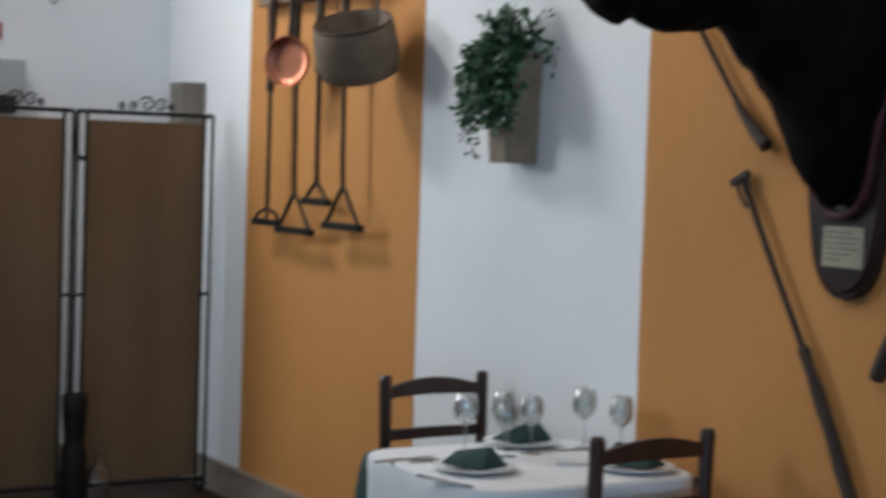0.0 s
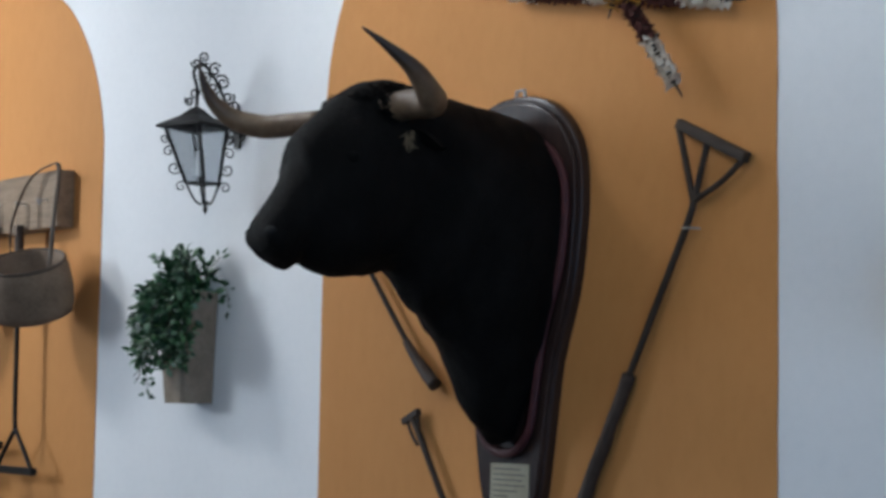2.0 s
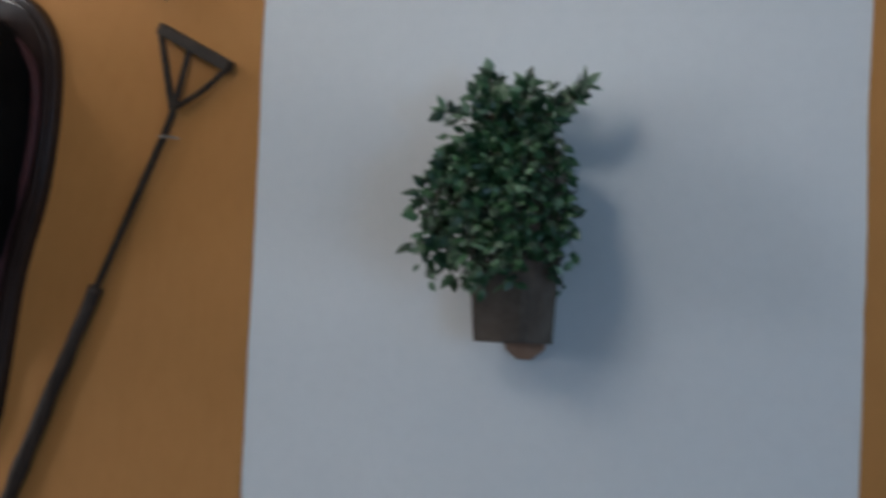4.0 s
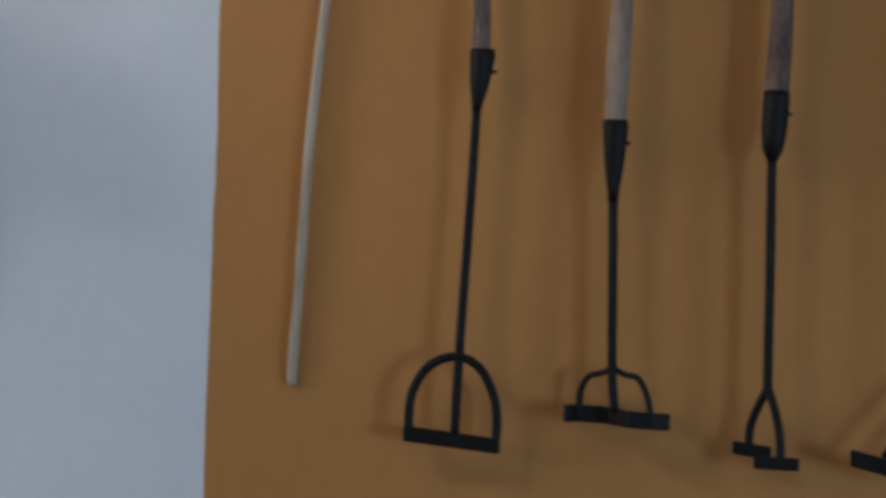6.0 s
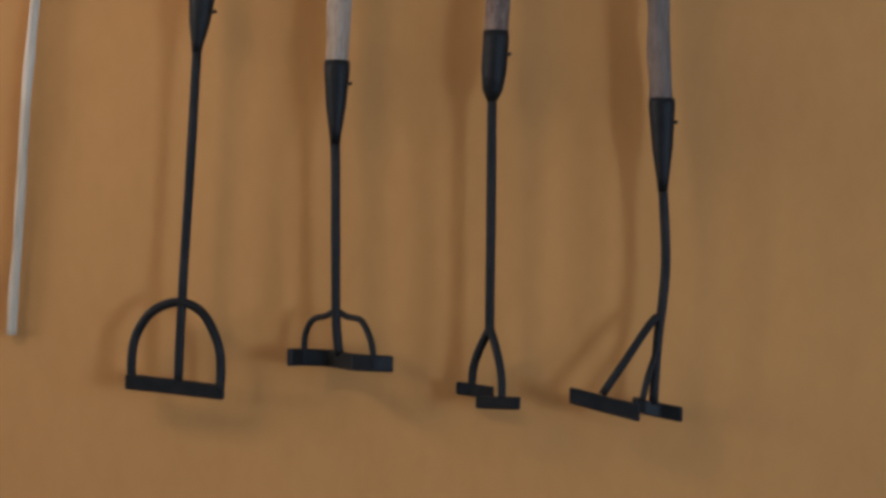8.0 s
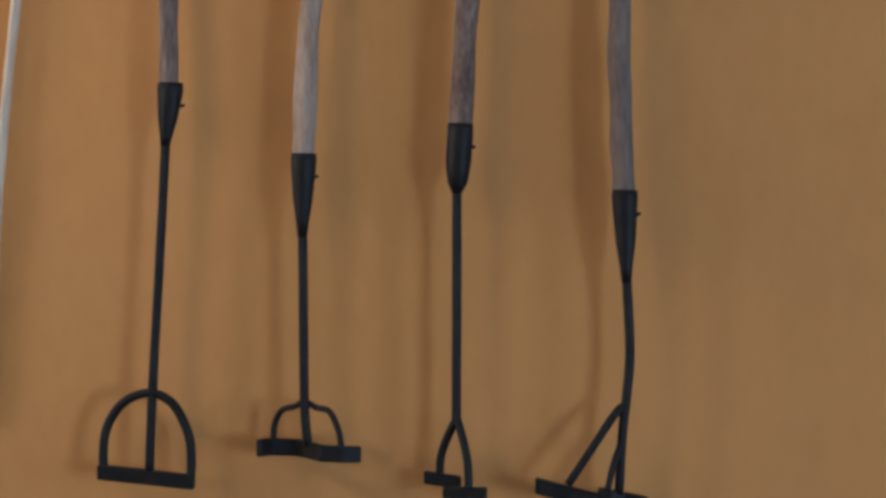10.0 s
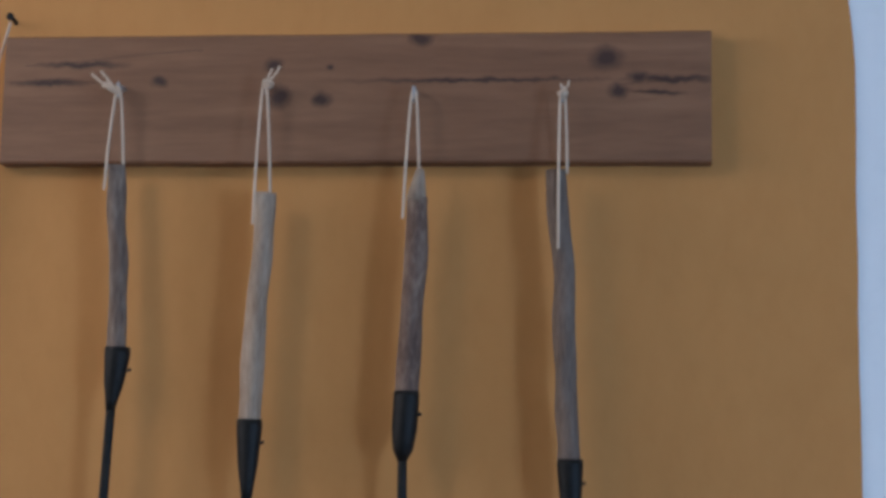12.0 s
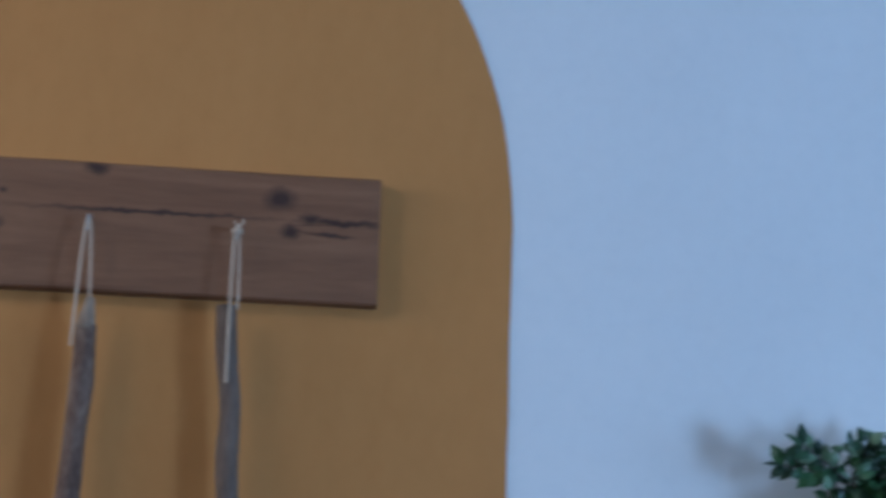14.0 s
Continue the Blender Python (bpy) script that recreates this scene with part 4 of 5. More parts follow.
planter(-4.985, 1.672, 11, -0.75, [(-0.75, 12), (-0.80, 14), (-0.85, 16)], 0.08, [(-0.5, 0.06), (0.1, 0.07)], "light brown clay wall planter overgrown with trailing green ivy", clay=TANCLAY)
planter(-1.666, 1.672, 7, -0.45, [(-0.6, 8), (-0.65, 10), (-0.5, 9), (0.36, 9), (0.34, 12), (0.38, 13)], 0.0, [(-0.40, 0.07), (-0.28, 0.10), (0.0, 0.05), (0.28, 0.09), (0.38, 0.07), (1.10, 0.12), (1.2, 0.10), (-1.15, 0.06)], "brown terracotta wall planter with bushy ivy and bare clay foot", True)
planter(1.635, 1.655, 23, -0.70, [(-0.70, 8), (-0.75, 10), (-0.8, 12)], -0.1, [(-1.3, 0.13), (-1.1, 0.12), (0.2, 0.08)], "terracotta wall planter with green ivy on white plaster")

# ---- wrought-iron lantern ----


def build_lantern(cx, cy):
    t = thing("wall_lantern", (cx, cy, 2.32), "black wrought-iron wall lantern with scrolls and glass panes, unlit", "lantern")

    LT = radians(-27)

    def lean(z):
        return cy + (2.61 - z) * 0.17

    def ring(r, z):
        return [Vector((cx + r * math.cos(math.pi / 2 * k + LT), lean(z) + r * math.sin(math.pi / 2 * k + LT), z)) for k in range(4)]

    top, low, foot = ring(0.104, 2.612), ring(0.056, 2.425), ring(0.012, 2.352)
    roof = lathe([(0.0, 2.690), (0.020, 2.682), (0.056, 2.655), (0.136, 2.620), (0.138, 2.612), (0.128, 2.611), (0.05, 2.640), (0.0, 2.66)], (cx, cy, 0), 4, m=pose(0, 0, 0, 0, 0, -27))
    part("roof", roof, IRON, t, "black four-sided iron roof")
    for k in range(4):
        part("post", tube([top[k], low[k]], 0.0068, 6), IRON, t)
        part("stay", tube(smooth_path([low[k], (low[k] * 0.45 + foot[k] * 0.55) + Vector((0, 0, -0.016)), foot[k]], 4), 0.004, 6), IRON, t)
        a, b, c, d = top[k], top[(k + 1) % 4], low[(k + 1) % 4], low[k]
        bm = bmesh.new()
        n = (b - a).cross(d - a).normalized() * 0.0015
        f = [bm.verts.new(q + n) for q in (a, b, c, d)]
        g = [bm.verts.new(q - n) for q in (a, b, c, d)]
        bm.faces.new(f)
        bm.faces.new(list(reversed(g)))
        for i in range(4):
            bm.faces.new((f[i], g[i], g[(i + 1) % 4], f[(i + 1) % 4]))
        bmesh.ops.recalc_face_normals(bm, faces=bm.faces[:])
        pane = part("pane", bm, PANE, t, "cloudy glass pane")
        pane.visible_shadow = False
        part("rail", tube([low[k], low[(k + 1) % 4]], 0.0045, 6), IRON, t)
        # scroll on each post
        o = (Vector((top[k].x - cx, top[k].y - cy, 0))).normalized()
        for z, r, s in ((2.575, 0.017, 1), (2.53, 0.022, -1), (2.475, 0.024, 1), (2.412, 0.021, -1)):
            rad = 0.056 + (0.104 - 0.056) * max(0, (z - 2.425) / 0.187)
            part("scroll", tube(scroll(Vector((cx, lean(z), z)) + o * (rad + r * 0.9), r, 1.25 * s, math.pi, o, Vector((0, 0, 1)), 14), 0.003, 5), IRON, t)
    part("finial", lathe([(0.0, 2.318), (0.005, 2.326), (0.009, 2.338), (0.005, 2.35), (0.013, 2.356), (0.013, 2.364), (0.0, 2.368)], (cx, lean(2.345), 0), 10), IRON, t)
    part("candle", lathe([(0.0, 2.45), (0.014, 2.45), (0.014, 2.53), (0.012, 2.535), (0.0, 2.536)], (cx, lean(2.49), 0), 12), CHINA, t, "pale lamp tube")
    ax, ay = Vector((0, -1, 0)), Vector((0, 0, 1))
    part("wall_plate", slab([(cx - 0.018, 2.56), (cx + 0.018, 2.56), (cx + 0.026, 2.64), (cx, 2.72), (cx - 0.026, 2.64)], -0.002, -0.010), IRON, t)
    part("arm", tube(smooth_path([(cx, -0.01, 2.61), (cx, -0.045, 2.69), (cx, -0.095, 2.78), (cx, -0.15, 2.835), (cx, cy - 0.015, 2.81), (cx, cy, 2.75), (cx, cy, 2.68)], 6), 0.006, 8), IRON, t)
    # scrolls that climb along the arm from the wall to its top
    for y, z, r, tu, st in ((-0.030, 2.655, 0.024, 1.3, 1.5), (-0.022, 2.710, 0.022, -1.3, 0.5), (-0.048, 2.735, 0.026, 1.4, 2.5), (-0.078, 2.700, 0.022, -1.3, 2.0), (-0.072, 2.785, 0.028, 1.4, 0.5), (-0.110, 2.760, 0.024, 1.3, 3.5),
                            (-0.105, 2.825, 0.026, -1.3, 2.5), (-0.140, 2.790, 0.022, 1.3, 1.0), (-0.148, 2.862, 0.024, 1.4, 4.0), (-0.182, 2.840, 0.020, -1.2, 0.0), (-0.185, 2.735, 0.022, 1.3, 2.0), (-0.205, 2.705, 0.018, -1.3, 0.5)):
        part("scroll", tube(scroll((cx, y, z), r, tu, st, ax, ay, 18), 0.0038, 6), IRON, t)
    side = Vector((1, 0, 0))
    for o, z, r, tu, st in ((0.040, 2.66, 0.030, 1.4, 2.4), (-0.040, 2.66, 0.030, -1.4, 0.7), (0.036, 2.60, 0.024, -1.4, 2.0), (-0.036, 2.60, 0.024, 1.4, 1.1)):
        part("scroll", tube(scroll((cx + o, -0.012, z), r, tu, st, side, ay, 18), 0.0038, 6), IRON, t)


build_lantern(-4.80, -0.175)

# ---- far arch: hook board with irons, copper pan and leather drum ----
board_a, plank_a = hook_board("thick weathered plank with hooks on the ochre arch", -7.22, -5.99, 2.36, 2.59, 0.075, PALEBOARD, [(-7.0, 2.47), (-6.76, 2.46), (-6.5, 2.47), (-6.27, 2.46), (-6.08, 2.46)])
YA = -0.10


def far_iron(x, ztop, zneck, zhead, half, lean=0.0, dome=False, label="black branding iron with a triangular stirrup head"):
    t = thing("branding_iron", (x, YA, zhead), label, "branding iron", "branding irons on the far arch")
    stick([(x, YA, ztop), (x + lean * 0.3, YA, (ztop + zneck) / 2 + 0.2), (x + lean * 0.4, YA, (ztop + zneck) / 2 + 0.05)], 0.020, 0.017, DARKSTICK, t, "handle", "dark wooden handle")
    bar([(x + lean * 0.35, YA, (ztop + zneck) / 2 + 0.1), (x + lean * 0.7, YA, zneck + 0.1), (x + lean, YA, zneck)], 0.010, "shaft", IRON, t)
    x += lean
    if dome:
        bar([(x - half * 0.8, YA, zhead), (x - half * 0.7, YA, zhead + 0.035), (x, YA, zneck), (x + half * 0.7, YA, zhead + 0.035), (x + half * 0.8, YA, zhead)], 0.008, "bow", IRON, t)
        bar([(x, YA, zneck), (x, YA, zhead + 0.02), (x, YA, zhead)], 0.008, "prong", IRON, t)
    else:
        bar([(x, YA, zneck), (x - half * 0.4, YA, (zneck + zhead) / 2 + 0.01), (x - half * 0.9, YA, zhead)], 0.009, "prong", IRON, t)
        bar([(x, YA, zneck), (x + half * 0.4, YA, (zneck + zhead) / 2 + 0.01), (x + half * 0.9, YA, zhead)], 0.009, "prong", IRON, t)
    part("brand", box((x - half, YA - 0.014, zhead - 0.016), (x + half, YA + 0.014, zhead + 0.014), 0.003), IRON, t)
    part("cord", tube(smooth_path([(x - lean - 0.012, YA - 0.02, ztop - 0.04), (x - lean, YA - 0.018, 2.475), (x - lean + 0.012, YA - 0.02, ztop - 0.04)], 4), 0.003, 6), STRING, t)


far_iron(-7.0, 2.40, 1.43, 1.372, 0.145, 0.0, True, "black branding iron with a domed head")
far_iron(-6.74, 2.36, 1.515, 1.348, 0.185, 0.03)
far_iron(-6.505, 2.40, 1.565, 1.483, 0.125, 0.01)
far_iron(-6.27, 2.38, 1.555, 1.388, 0.175, 0.03)

pan = thing("copper_pan", (-6.72, -0.15, 2.0), "shiny copper frying pan hung by its dark handle", "pan")
tilt = pose(-6.64, -0.185, 2.08, 0, 0, 32) @ pose(0, 0, 0, 90, 0, 0)
part("bowl", lathe([(0.0, 0.0), (0.03, 0.003), (0.06, 0.001), (0.085, 0.004), (0.098, 0.012), (0.108, 0.036), (0.111, 0.037), (0.104, 0.004), (0.085, -0.005), (0.0, -0.006)], (0, 0, 0), 32, m=tilt @ pose(0, 0, -0.02)), COPPER, pan, "polished copper bowl", True)
stick([(-6.645, -0.17, 2.185), (-6.67, -0.155, 2.30), (-6.70, -0.135, 2.42)], 0.012, 0.009, IRON, pan, "pan_handle", "black iron pan handle")

drum = thing("leather_bucket", (-5.95, -0.2, 1.99), "brown drum-shaped leather bucket hung by a long strap", "bucket")
dm = pose(-5.925, -0.215, 2.10, 0, 0, 38) @ pose(0, 0, 0, 24, 0, 0) @ pose(0, 0, -0.108) @ Matrix.Scale(0.93, 4)
part("body", lathe([(0.0, 0.0), (0.14, 0.0), (0.165, 0.012), (0.178, 0.05), (0.182, 0.12), (0.176, 0.20), (0.166, 0.235), (0.160, 0.24), (0.152, 0.232), (0.150, 0.16), (0.0, 0.15)], (0, 0, 0), 36, m=dm), HIDE, drum, "", True)
part("rim", tube([dm @ Vector((0.164 * math.cos(a), 0.164 * math.sin(a), 0.236)) for a in [2 * math.pi * i / 36 for i in range(36)]], 0.007, 6, closed=True), STRAP, drum)
part("strap", tube(smooth_path([(-5.78, -0.21, 2.16), (-5.83, -0.17, 2.38), (-5.90, -0.12, 2.58), (-6.02, -0.10, 2.605), (-6.16, -0.12, 2.55), (-6.20, -0.17, 2.36), (-6.09, -0.21, 2.18)], 6), 0.009, 6, flat=0.4), STRAP, drum, "dark leather strap")

# ---- laid table and chairs ----
TX0, TX1, TY0, TY1, TZ = -4.60, -3.86, -0.83, -0.05, 0.755


def draped(x0, x1, y0, y1, z, drop, wave, seed, flare=0.0, corner=0.0):
    """A cloth with a rounded edge and falling folds."""
    bm = bmesh.new()
    cx, cy = (x0 + x1) / 2, (y0 + y1) / 2
    n = 96
    prof = [(0.0, 0.0, 0), (0.6, 0.0, 0), (0.95, 0.0, 0), (0.985, -0.002, 0), (1.0, -0.012, 0), (1.0, -0.06, 0.3), (1.0, -drop * 0.6, 0.8), (1.0, -drop, 1.0)]
    rings = []
    for f, dz, w in prof:
        ring = []
        for i in range(n):
            a = 2 * math.pi * i / n
            c, s = math.cos(a), math.sin(a)
            k = (abs(c) ** 7 + abs(s) ** 7) ** (-1 / 7)
            ex, ey = c * k, s * k
            r = f + w * flare + w * wave * math.sin(a * 14 + seed) + w * wave * 0.6 * noise.noise((c * 3, s * 3, seed))
            if c < 0:  # the hanging corners stand out in a fold
                r += corner * (-dz / drop) ** 0.6 * math.exp(-((abs(s) - 0.707) / 0.16) ** 2)
            ring.append(bm.verts.new((cx + ex * (x1 - x0) / 2 * r, min(cy + ey * (y1 - y0) / 2 * r, -0.03), z + dz)))
        rings.append(ring)
    centre = bm.verts.new((cx, cy, z))
    for v in rings[0]:
        v.co = centre.co
    for a, b in zip(rings[1:], rings[2:]):
        for i in range(n):
            bm.faces.new((a[i], a[(i + 1) % n], b[(i + 1) % n], b[i]))
    for i in range(n):
        bm.faces.new((centre, rings[1][i], rings[1][(i + 1) % n]))
    for v in rings[0]:
        bm.verts.remove(v)
    bmesh.ops.recalc_face_normals(bm, faces=bm.faces[:])
    return bm


table = thing("dining_table", ((TX0 + TX1) / 2, (TY0 + TY1) / 2, 0), "dark wooden dining table covered with two cloths", "table")
part("tabletop", box((TX0 + 0.012, TY0 + 0.012, TZ - 0.035), (TX1 - 0.012, TY1 - 0.012, TZ - 0.008), 0.004), CHAIR, table)
for x in (TX0 + 0.05, TX1 - 0.05):
    for y in (TY0 + 0.05, TY1 - 0.05):
        part("leg", box((x - 0.03, y - 0.03, 0), (x + 0.03, y + 0.03, TZ - 0.035), 0.005), CHAIR, table)
tagged(part("tablecloth", draped(TX0 - 0.055, TX1 + 0.006, TY0 - 0.006, TY1, TZ - 0.007, 0.46, 0.010, 1.0, 0.0, 0.15), GREENCLOTH, None, "", True), "dark green under-cloth hanging from the dining table", "tablecloth")
tagged(part("tablecloth", draped(TX0 - 0.0, TX1 + 0.026, TY0 - 0.026, TY1, TZ + 0.003, 0.22, 0.008, 2.0), CLOTH, None, "", True), "white tablecloth laid over a green one", "tablecloth")


def chair(name_at, turn):
    t = thing("dining_chair", (0, 0, 0), "dark-stained ladder-back wooden dining chair with a rush seat", "chair", "chairs at the table")
    for s in (-0.205, 0.205):
        part("back_post", tube([(0, s, 0), (0, s, 0.45), (-0.005, s, 0.70), (-0.012, s, 0.905), (-0.012, s, 0.92)], [0.019, 0.021, 0.021, 0.023, 0.017], 10), CHAIR, t)
        part("leg", tube([(0.40, s, 0), (0.40, s, 0.44)], 0.02, 10), CHAIR, t)
        part("side_rail", tube([(0, s, 0.20), (0.40, s, 0.20)], 0.011, 8), CHAIR, t)
    for z0, z1, bow in ((0.838, 0.875, 0.030), (0.690, 0.728, 0.0), (0.55, 0.585, 0.0)):
        bm = bmesh.new()
        rows = []
        for i in range(13):
            u = -1 + 2 * i / 12
            rise = bow * (1 - u * u)
            y, x = 0.19 * u, -0.012 - 0.012 * (1 - u * u)
            rows.append([bm.verts.new(p) for p in ((x - 0.009, y, z0 + rise * 0.25), (x + 0.009, y, z0 + rise * 0.25), (x + 0.009, y, z1 + rise), (x - 0.009, y, z1 + rise))])
        for a, b in zip(rows, rows[1:]):
            for k in range(4):
                bm.faces.new((a[k], a[(k + 1) % 4], b[(k + 1) % 4], b[k]))
        bm.faces.new(rows[0])
        bm.faces.new(list(reversed(rows[-1])))
        bmesh.ops.recalc_face_normals(bm, faces=bm.faces[:])
        part("back_slat", bm, CHAIR, t)
    for x in (0.0, 0.40):
        part("stretcher", tube([(x, -0.20, 0.25), (x, 0.20, 0.25)], 0.011, 8), CHAIR, t)
    part("seat", box((-0.01, -0.215, 0.43), (0.42, 0.215, 0.465), 0.012), RUSH, t, "woven rush seat")
    t.matrix_basis = pose(*name_at, 0, 0, turn)
    return t


c1 = chair((-5.085, -0.285, 0.0), 4)
copy_thing(c1, pose(-3.735, -0.35, 0.0, 0, 0, 184))


def wine_glass(x, y, s=1.0):
    t = tagged(part("wine_glass", lathe([(0.0, 0.0), (0.034, 0.0), (0.034, 0.002), (0.006, 0.006), (0.004, 0.012), (0.004, 0.080), (0.010, 0.088), (0.030, 0.105), (0.038, 0.128), (0.037, 0.155), (0.031, 0.185), (0.0306, 0.185), (0.0366, 0.155), (0.0376, 0.128), (0.0295, 0.1056), (0.0093, 0.089), (0.0, 0.0885)], (x, y, TZ + 0.0035), 24, m=Matrix.Scale(s, 4)), GLASS, None, "", True), "clear stemmed wine glass standing on the tablecloth", "wine glass", "glasses on the table")
    t.visible_shadow = True
    return t


for x, y, s in ((-4.44, -0.545, 1.0), (-4.45, -0.40, 1.0), (-4.345, -0.36, 1.0), (-4.385, -0.13, 1.05), (-4.24, -0.09, 1.0), (-4.33, -0.46, 0.9)):
    wine_glass(x, y, s)


def plate(x, y):
    t = tagged(part("plate", lathe([(0.0, 0.0), (0.07, 0.0), (0.125, 0.016), (0.127, 0.018), (0.122, 0.019), (0.07, 0.005), (0.0, 0.004)], (x, y, TZ + 0.0035), 32), CHINA, None, "", True), "white dinner plate under a folded napkin", "plate", "place settings")


def napkin(x, y, turn):
    bm = bmesh.new()
    v = [bm.verts.new(p) for p in ((-0.10, -0.075, 0), (0.10, -0.075, 0), (0.10, 0.075, 0), (-0.10, 0.075, 0), (-0.085, 0.0, 0.045), (0.075, 0.0, 0.085), (0.0, -0.06, 0.03), (0.0, 0.06, 0.03))]
    for f in ((0, 1, 6), (0, 6, 4), (6, 5, 4), (6, 1, 5), (1, 2, 5), (2, 7, 5), (7, 4, 5), (7, 3, 4), (2, 3, 7), (3, 0, 4), (0, 3, 2, 1)):
        bm.faces.new([v[i] for i in f])
    bmesh.ops.recalc_face_normals(bm, faces=bm.faces[:])
    bmesh.ops.bevel(bm, geom=bm.edges[:], offset=0.006, segments=2, affect="EDGES")
    bmesh.ops.transform(bm, matrix=pose(x, y, TZ + 0.022, 0, 0, turn) @ Matrix.Diagonal((0.84, 0.84, 0.78, 1)), verts=bm.verts[:])
    tagged(part("napkin", bm, GREENCLOTH), "dark green cloth napkin folded into a peak on a plate", "napkin", "napkins on the table")


def knife(x, y, turn):
    bm = bmesh.new()
    box((-0.11, -0.008, 0.0), (-0.005, 0.008, 0.007), 0.002, bm)
    box((-0.005, -0.010, 0.002), (0.11, 0.008, 0.0045), 0.001, bm)
    bmesh.ops.transform(bm, matrix=pose(x, y, TZ + 0.0035, 0, 0, turn), verts=bm.verts[:])
    tagged(part("knife", bm, STEEL), "steel table knife beside a plate", "knife", "cutlery on the table")


for x, y, a in ((-4.14, -0.69, 20), (-4.49, -0.30, 100), (-3.99, -0.22, 200)):
    plate(x, y)
    napkin(x, y, a)
for x, y, a in ((-4.37, -0.80, 100), (-4.02, -0.86, 15), (-4.36, -0.24, 80), (-4.09, -0.30, 60), (-4.33, -0.70, 95)):
    knife(x, y, a)

# ---- folding screen in the corner ----
SX = -7.74


def screen_panel(y0, y1, x0, x1, scrolls):
    t = thing("folding_screen_panel", ((x0 + x1) / 2, (y0 + y1) / 2, 0), "folding screen panel of tan fabric in a black iron frame", "folding screen", "panels of the folding screen")
    d = Vector((x1 - x0, y1 - y0, 0))
    L = d.length
    d.normalize()

    def at(s, z, o=0.0):
        return Vector((x0, y0, 0)) + d * s + Vector((o, 0, z))

    for s in (0.0, 0.045, L - 0.045, L):
        part("post", tube([at(s, 0.03), at(s, 1.855)], 0.009, 8), IRON, t)
    for z in (0.06, 0.985, 1.855):
        for s in (0.0, L - 0.045):
            part("spacer", tube([at(s, z), at(s + 0.045, z)], 0.008, 8), IRON, t)
    part("rail", tube([at(0, 1.855), at(L, 1.855)], 0.010, 8), IRON, t)
    part("rail", tube([at(0, 0.07), at(L, 0.07)], 0.009, 8), IRON, t)
    bm = bmesh.new()
    rows = []
    for i in range(13):
        s = 0.05 + (L - 0.10) * i / 12
        o = 0.006 * math.sin(i * 1.1)
        rows.append([bm.verts.new(at(s, z, o + e)) for z, e in ((0.09, 0.002), (1.815, 0.002), (1.815, -0.002), (0.09, -0.002))])
    for a, b in zip(rows, rows[1:]):
        for k in range(4):
            bm.faces.new((a[k], a[(k + 1) % 4], b[(k + 1) % 4], b[k]))
    bm.faces.new(rows[0])
    bm.faces.new(rows[-1])
    bmesh.ops.recalc_face_normals(bm, faces=bm.faces[:])
    part("fabric", bm, FABRIC, t, "tan woven fabric")
    for s, r, tu, st in scrolls:
        part("scroll", tube(scroll(at(s, 1.875 + r * 0.6), r, tu, st, d, Vector((0, 0, 1)), 18), 0.005, 6), IRON, t, "iron scroll")
    for s in (0.02, L - 0.02):
        part("foot", lathe([(0.0, 0.0), (0.02, 0.0), (0.02, 0.02), (0.011, 0.04), (0.0, 0.045)], at(s, 0), 10), IRON, t)


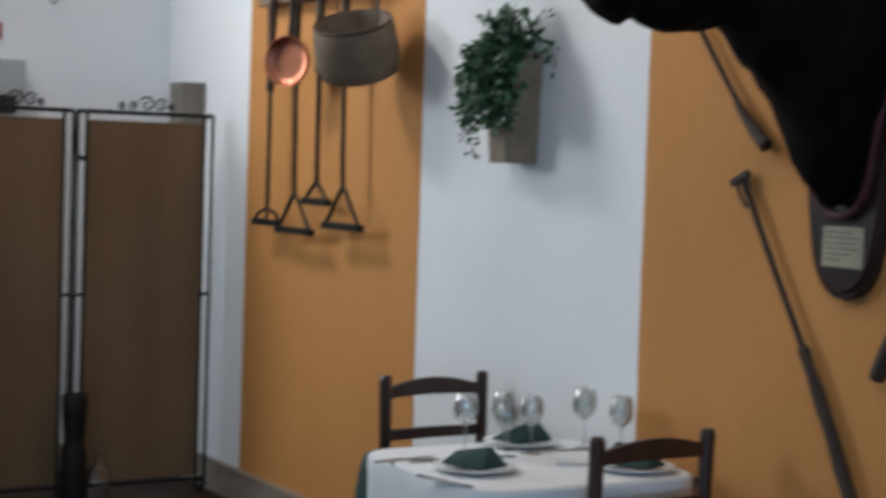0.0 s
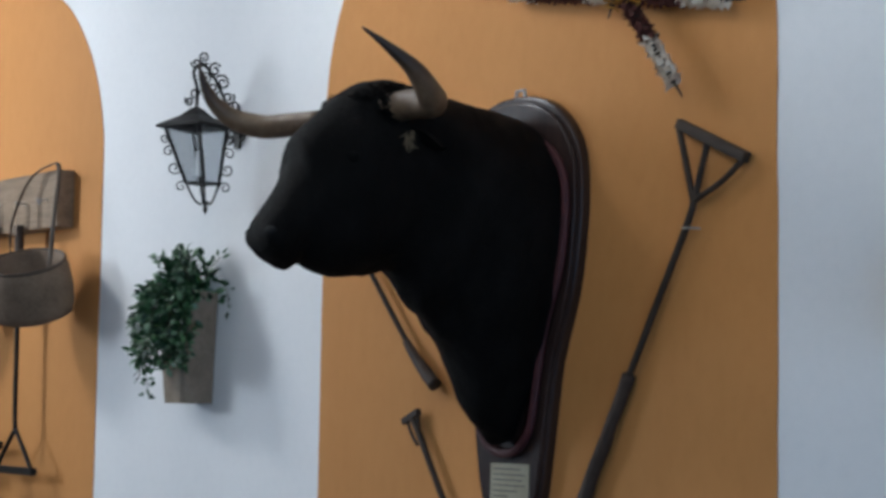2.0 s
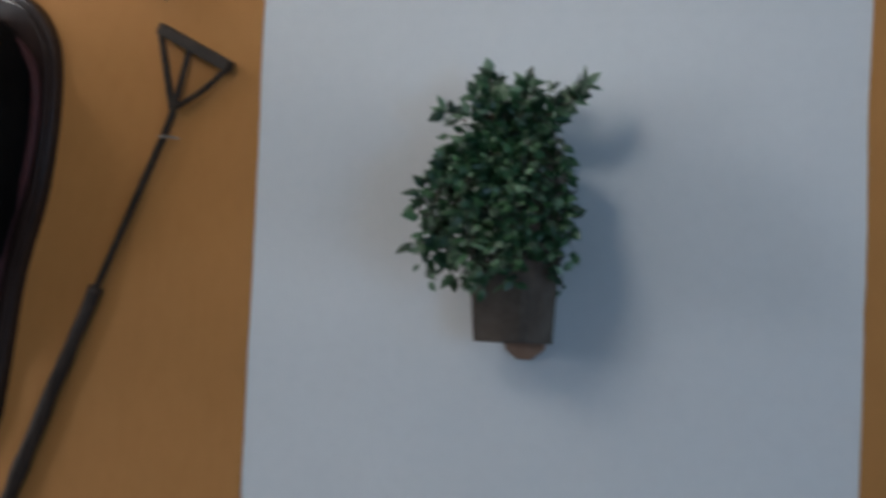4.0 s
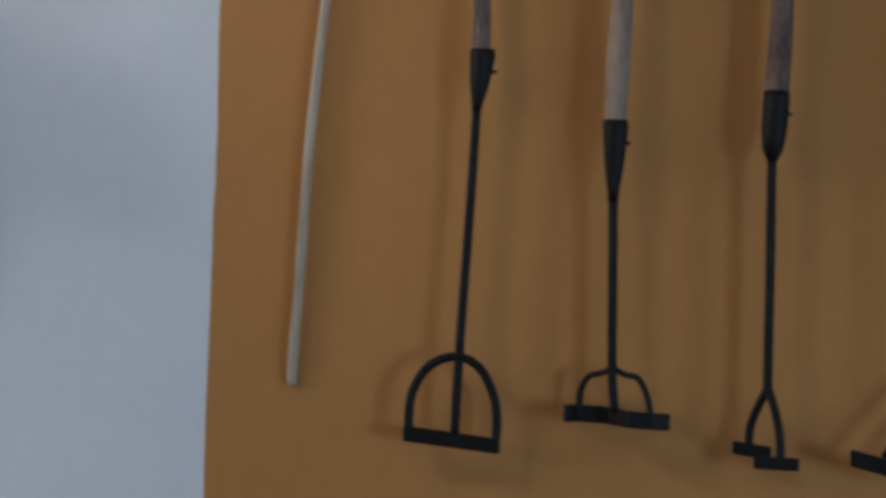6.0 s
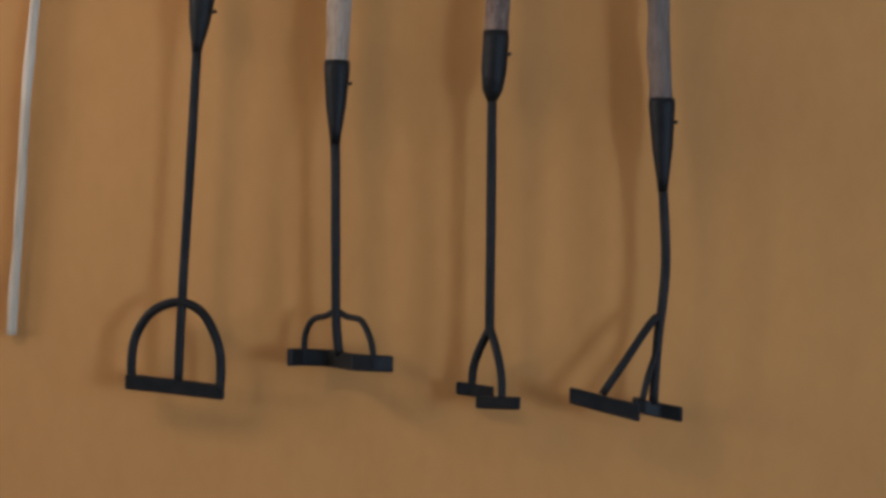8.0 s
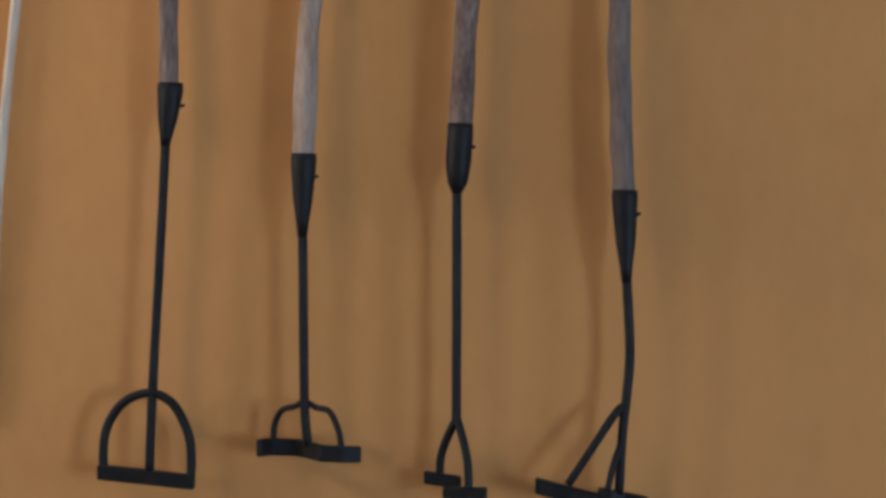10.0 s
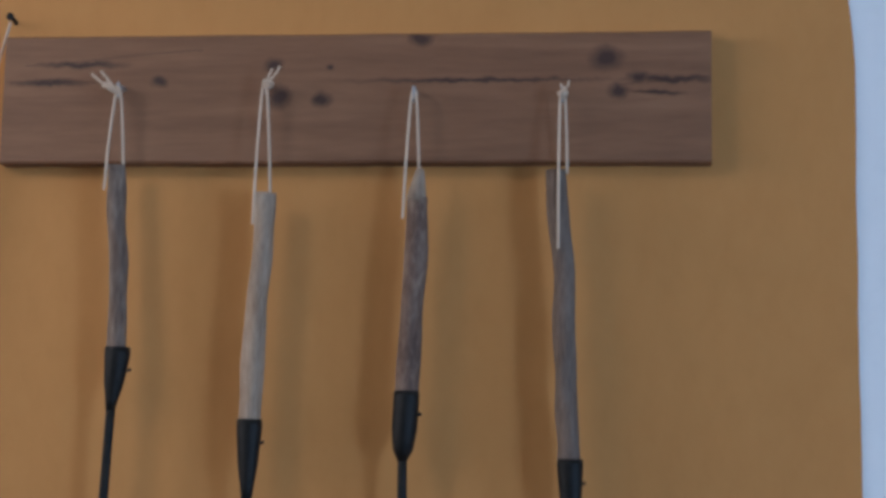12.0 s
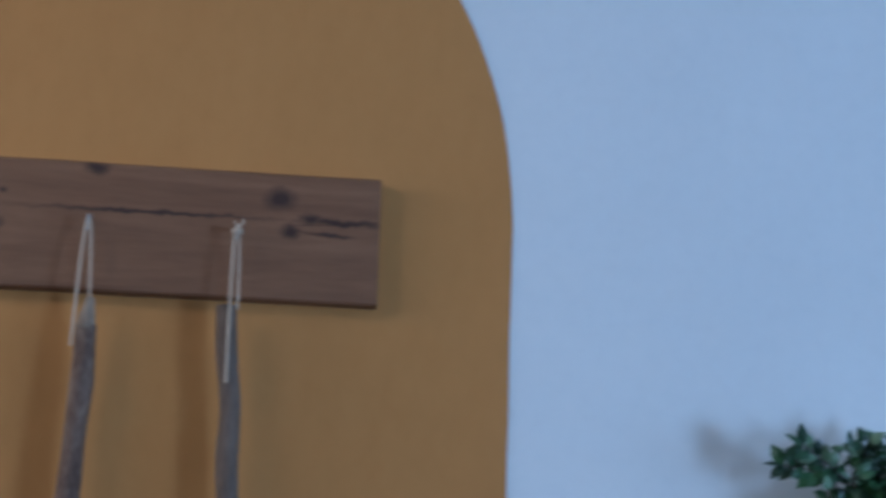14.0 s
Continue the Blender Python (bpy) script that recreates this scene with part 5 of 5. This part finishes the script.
screen_panel(-0.07, -0.752, SX, SX, [(0.22, 0.018, 1.3, 0.0), (0.27, 0.035, -1.2, 2.6), (0.34, 0.040, 1.2, 0.4), (0.41, 0.022, -1.3, 3.0), (0.47, 0.018, 1.3, 1.0)])
screen_panel(-0.772, -1.495, SX, SX + 0.03, [(0.16, 0.018, 1.3, 0.0), (0.21, 0.035, -1.2, 2.6), (0.28, 0.040, 1.2, 0.4), (0.34, 0.022, -1.3, 3.0), (0.40, 0.018, 1.3, 1.0)])
tagged(part("hinge", tube(smooth_path([(SX + 0.01, -0.765, 1.78), (SX + 0.02, -0.775, 1.70), (SX + 0.02, -0.75, 1.64), (SX + 0.012, -0.72, 1.63)], 5), 0.011, 8), IRON), "black iron hook that joins the screen panels", "hinge")

tagged(part("wall_box", box((-8.2, -0.125, 1.82), (-8.02, -0.001, 2.03), 0.006), STONE), "grey-brown box fixed to the wall behind the screen", "wall box")
pan_box = thing("wall_speaker", (WEST, -0.93, 1.84), "grey boxy device fixed on the end wall", "wall device")
part("housing", box((WEST + 0.002, -1.10, 1.93), (WEST + 0.12, -0.80, 2.115), 0.012), GREYPLASTIC, pan_box)
part("base", box((WEST + 0.002, -1.10, 1.84), (WEST + 0.135, -0.85, 1.93), 0.008), BLACKPLASTIC, pan_box, "black lower part")
tagged(part("wall_tile", box((WEST + 0.001, -1.02, 2.215), (WEST + 0.02, -0.90, 2.30), 0.004), REDTHING), "small red plaque on the end wall", "wall plaque")
tagged(part("wall_hook", tube(smooth_path([(WEST, -0.62, 2.53), (WEST + 0.04, -0.62, 2.52), (WEST + 0.05, -0.62, 2.45), (WEST + 0.03, -0.635, 2.415), (WEST + 0.02, -0.655, 2.43)], 5), 0.007, 8), ZINC), "small metal hook on the end wall", "hook")

# ---- bottles on the floor by the screen ----
tagged(part("vase", lathe([(0.0, 0.0), (0.060, 0.0), (0.063, 0.01), (0.060, 0.25), (0.052, 0.28), (0.046, 0.30), (0.050, 0.36), (0.058, 0.45), (0.060, 0.52), (0.052, 0.53), (0.050, 0.50), (0.0, 0.46)], (-7.62, -0.775, 0), 20), IRON, None, "", True), "tall waisted dark vase standing on the floor by the screen", "vase")
tagged(part("bottle", lathe([(0.0, 0.0), (0.055, 0.0), (0.057, 0.01), (0.057, 0.13), (0.05, 0.16), (0.02, 0.20), (0.018, 0.26), (0.022, 0.262), (0.022, 0.28), (0.0, 0.28)], (-7.60, -0.665, 0), 20), GLASS, None, "", True), "clear glass bottle standing on the floor by the screen", "bottle")
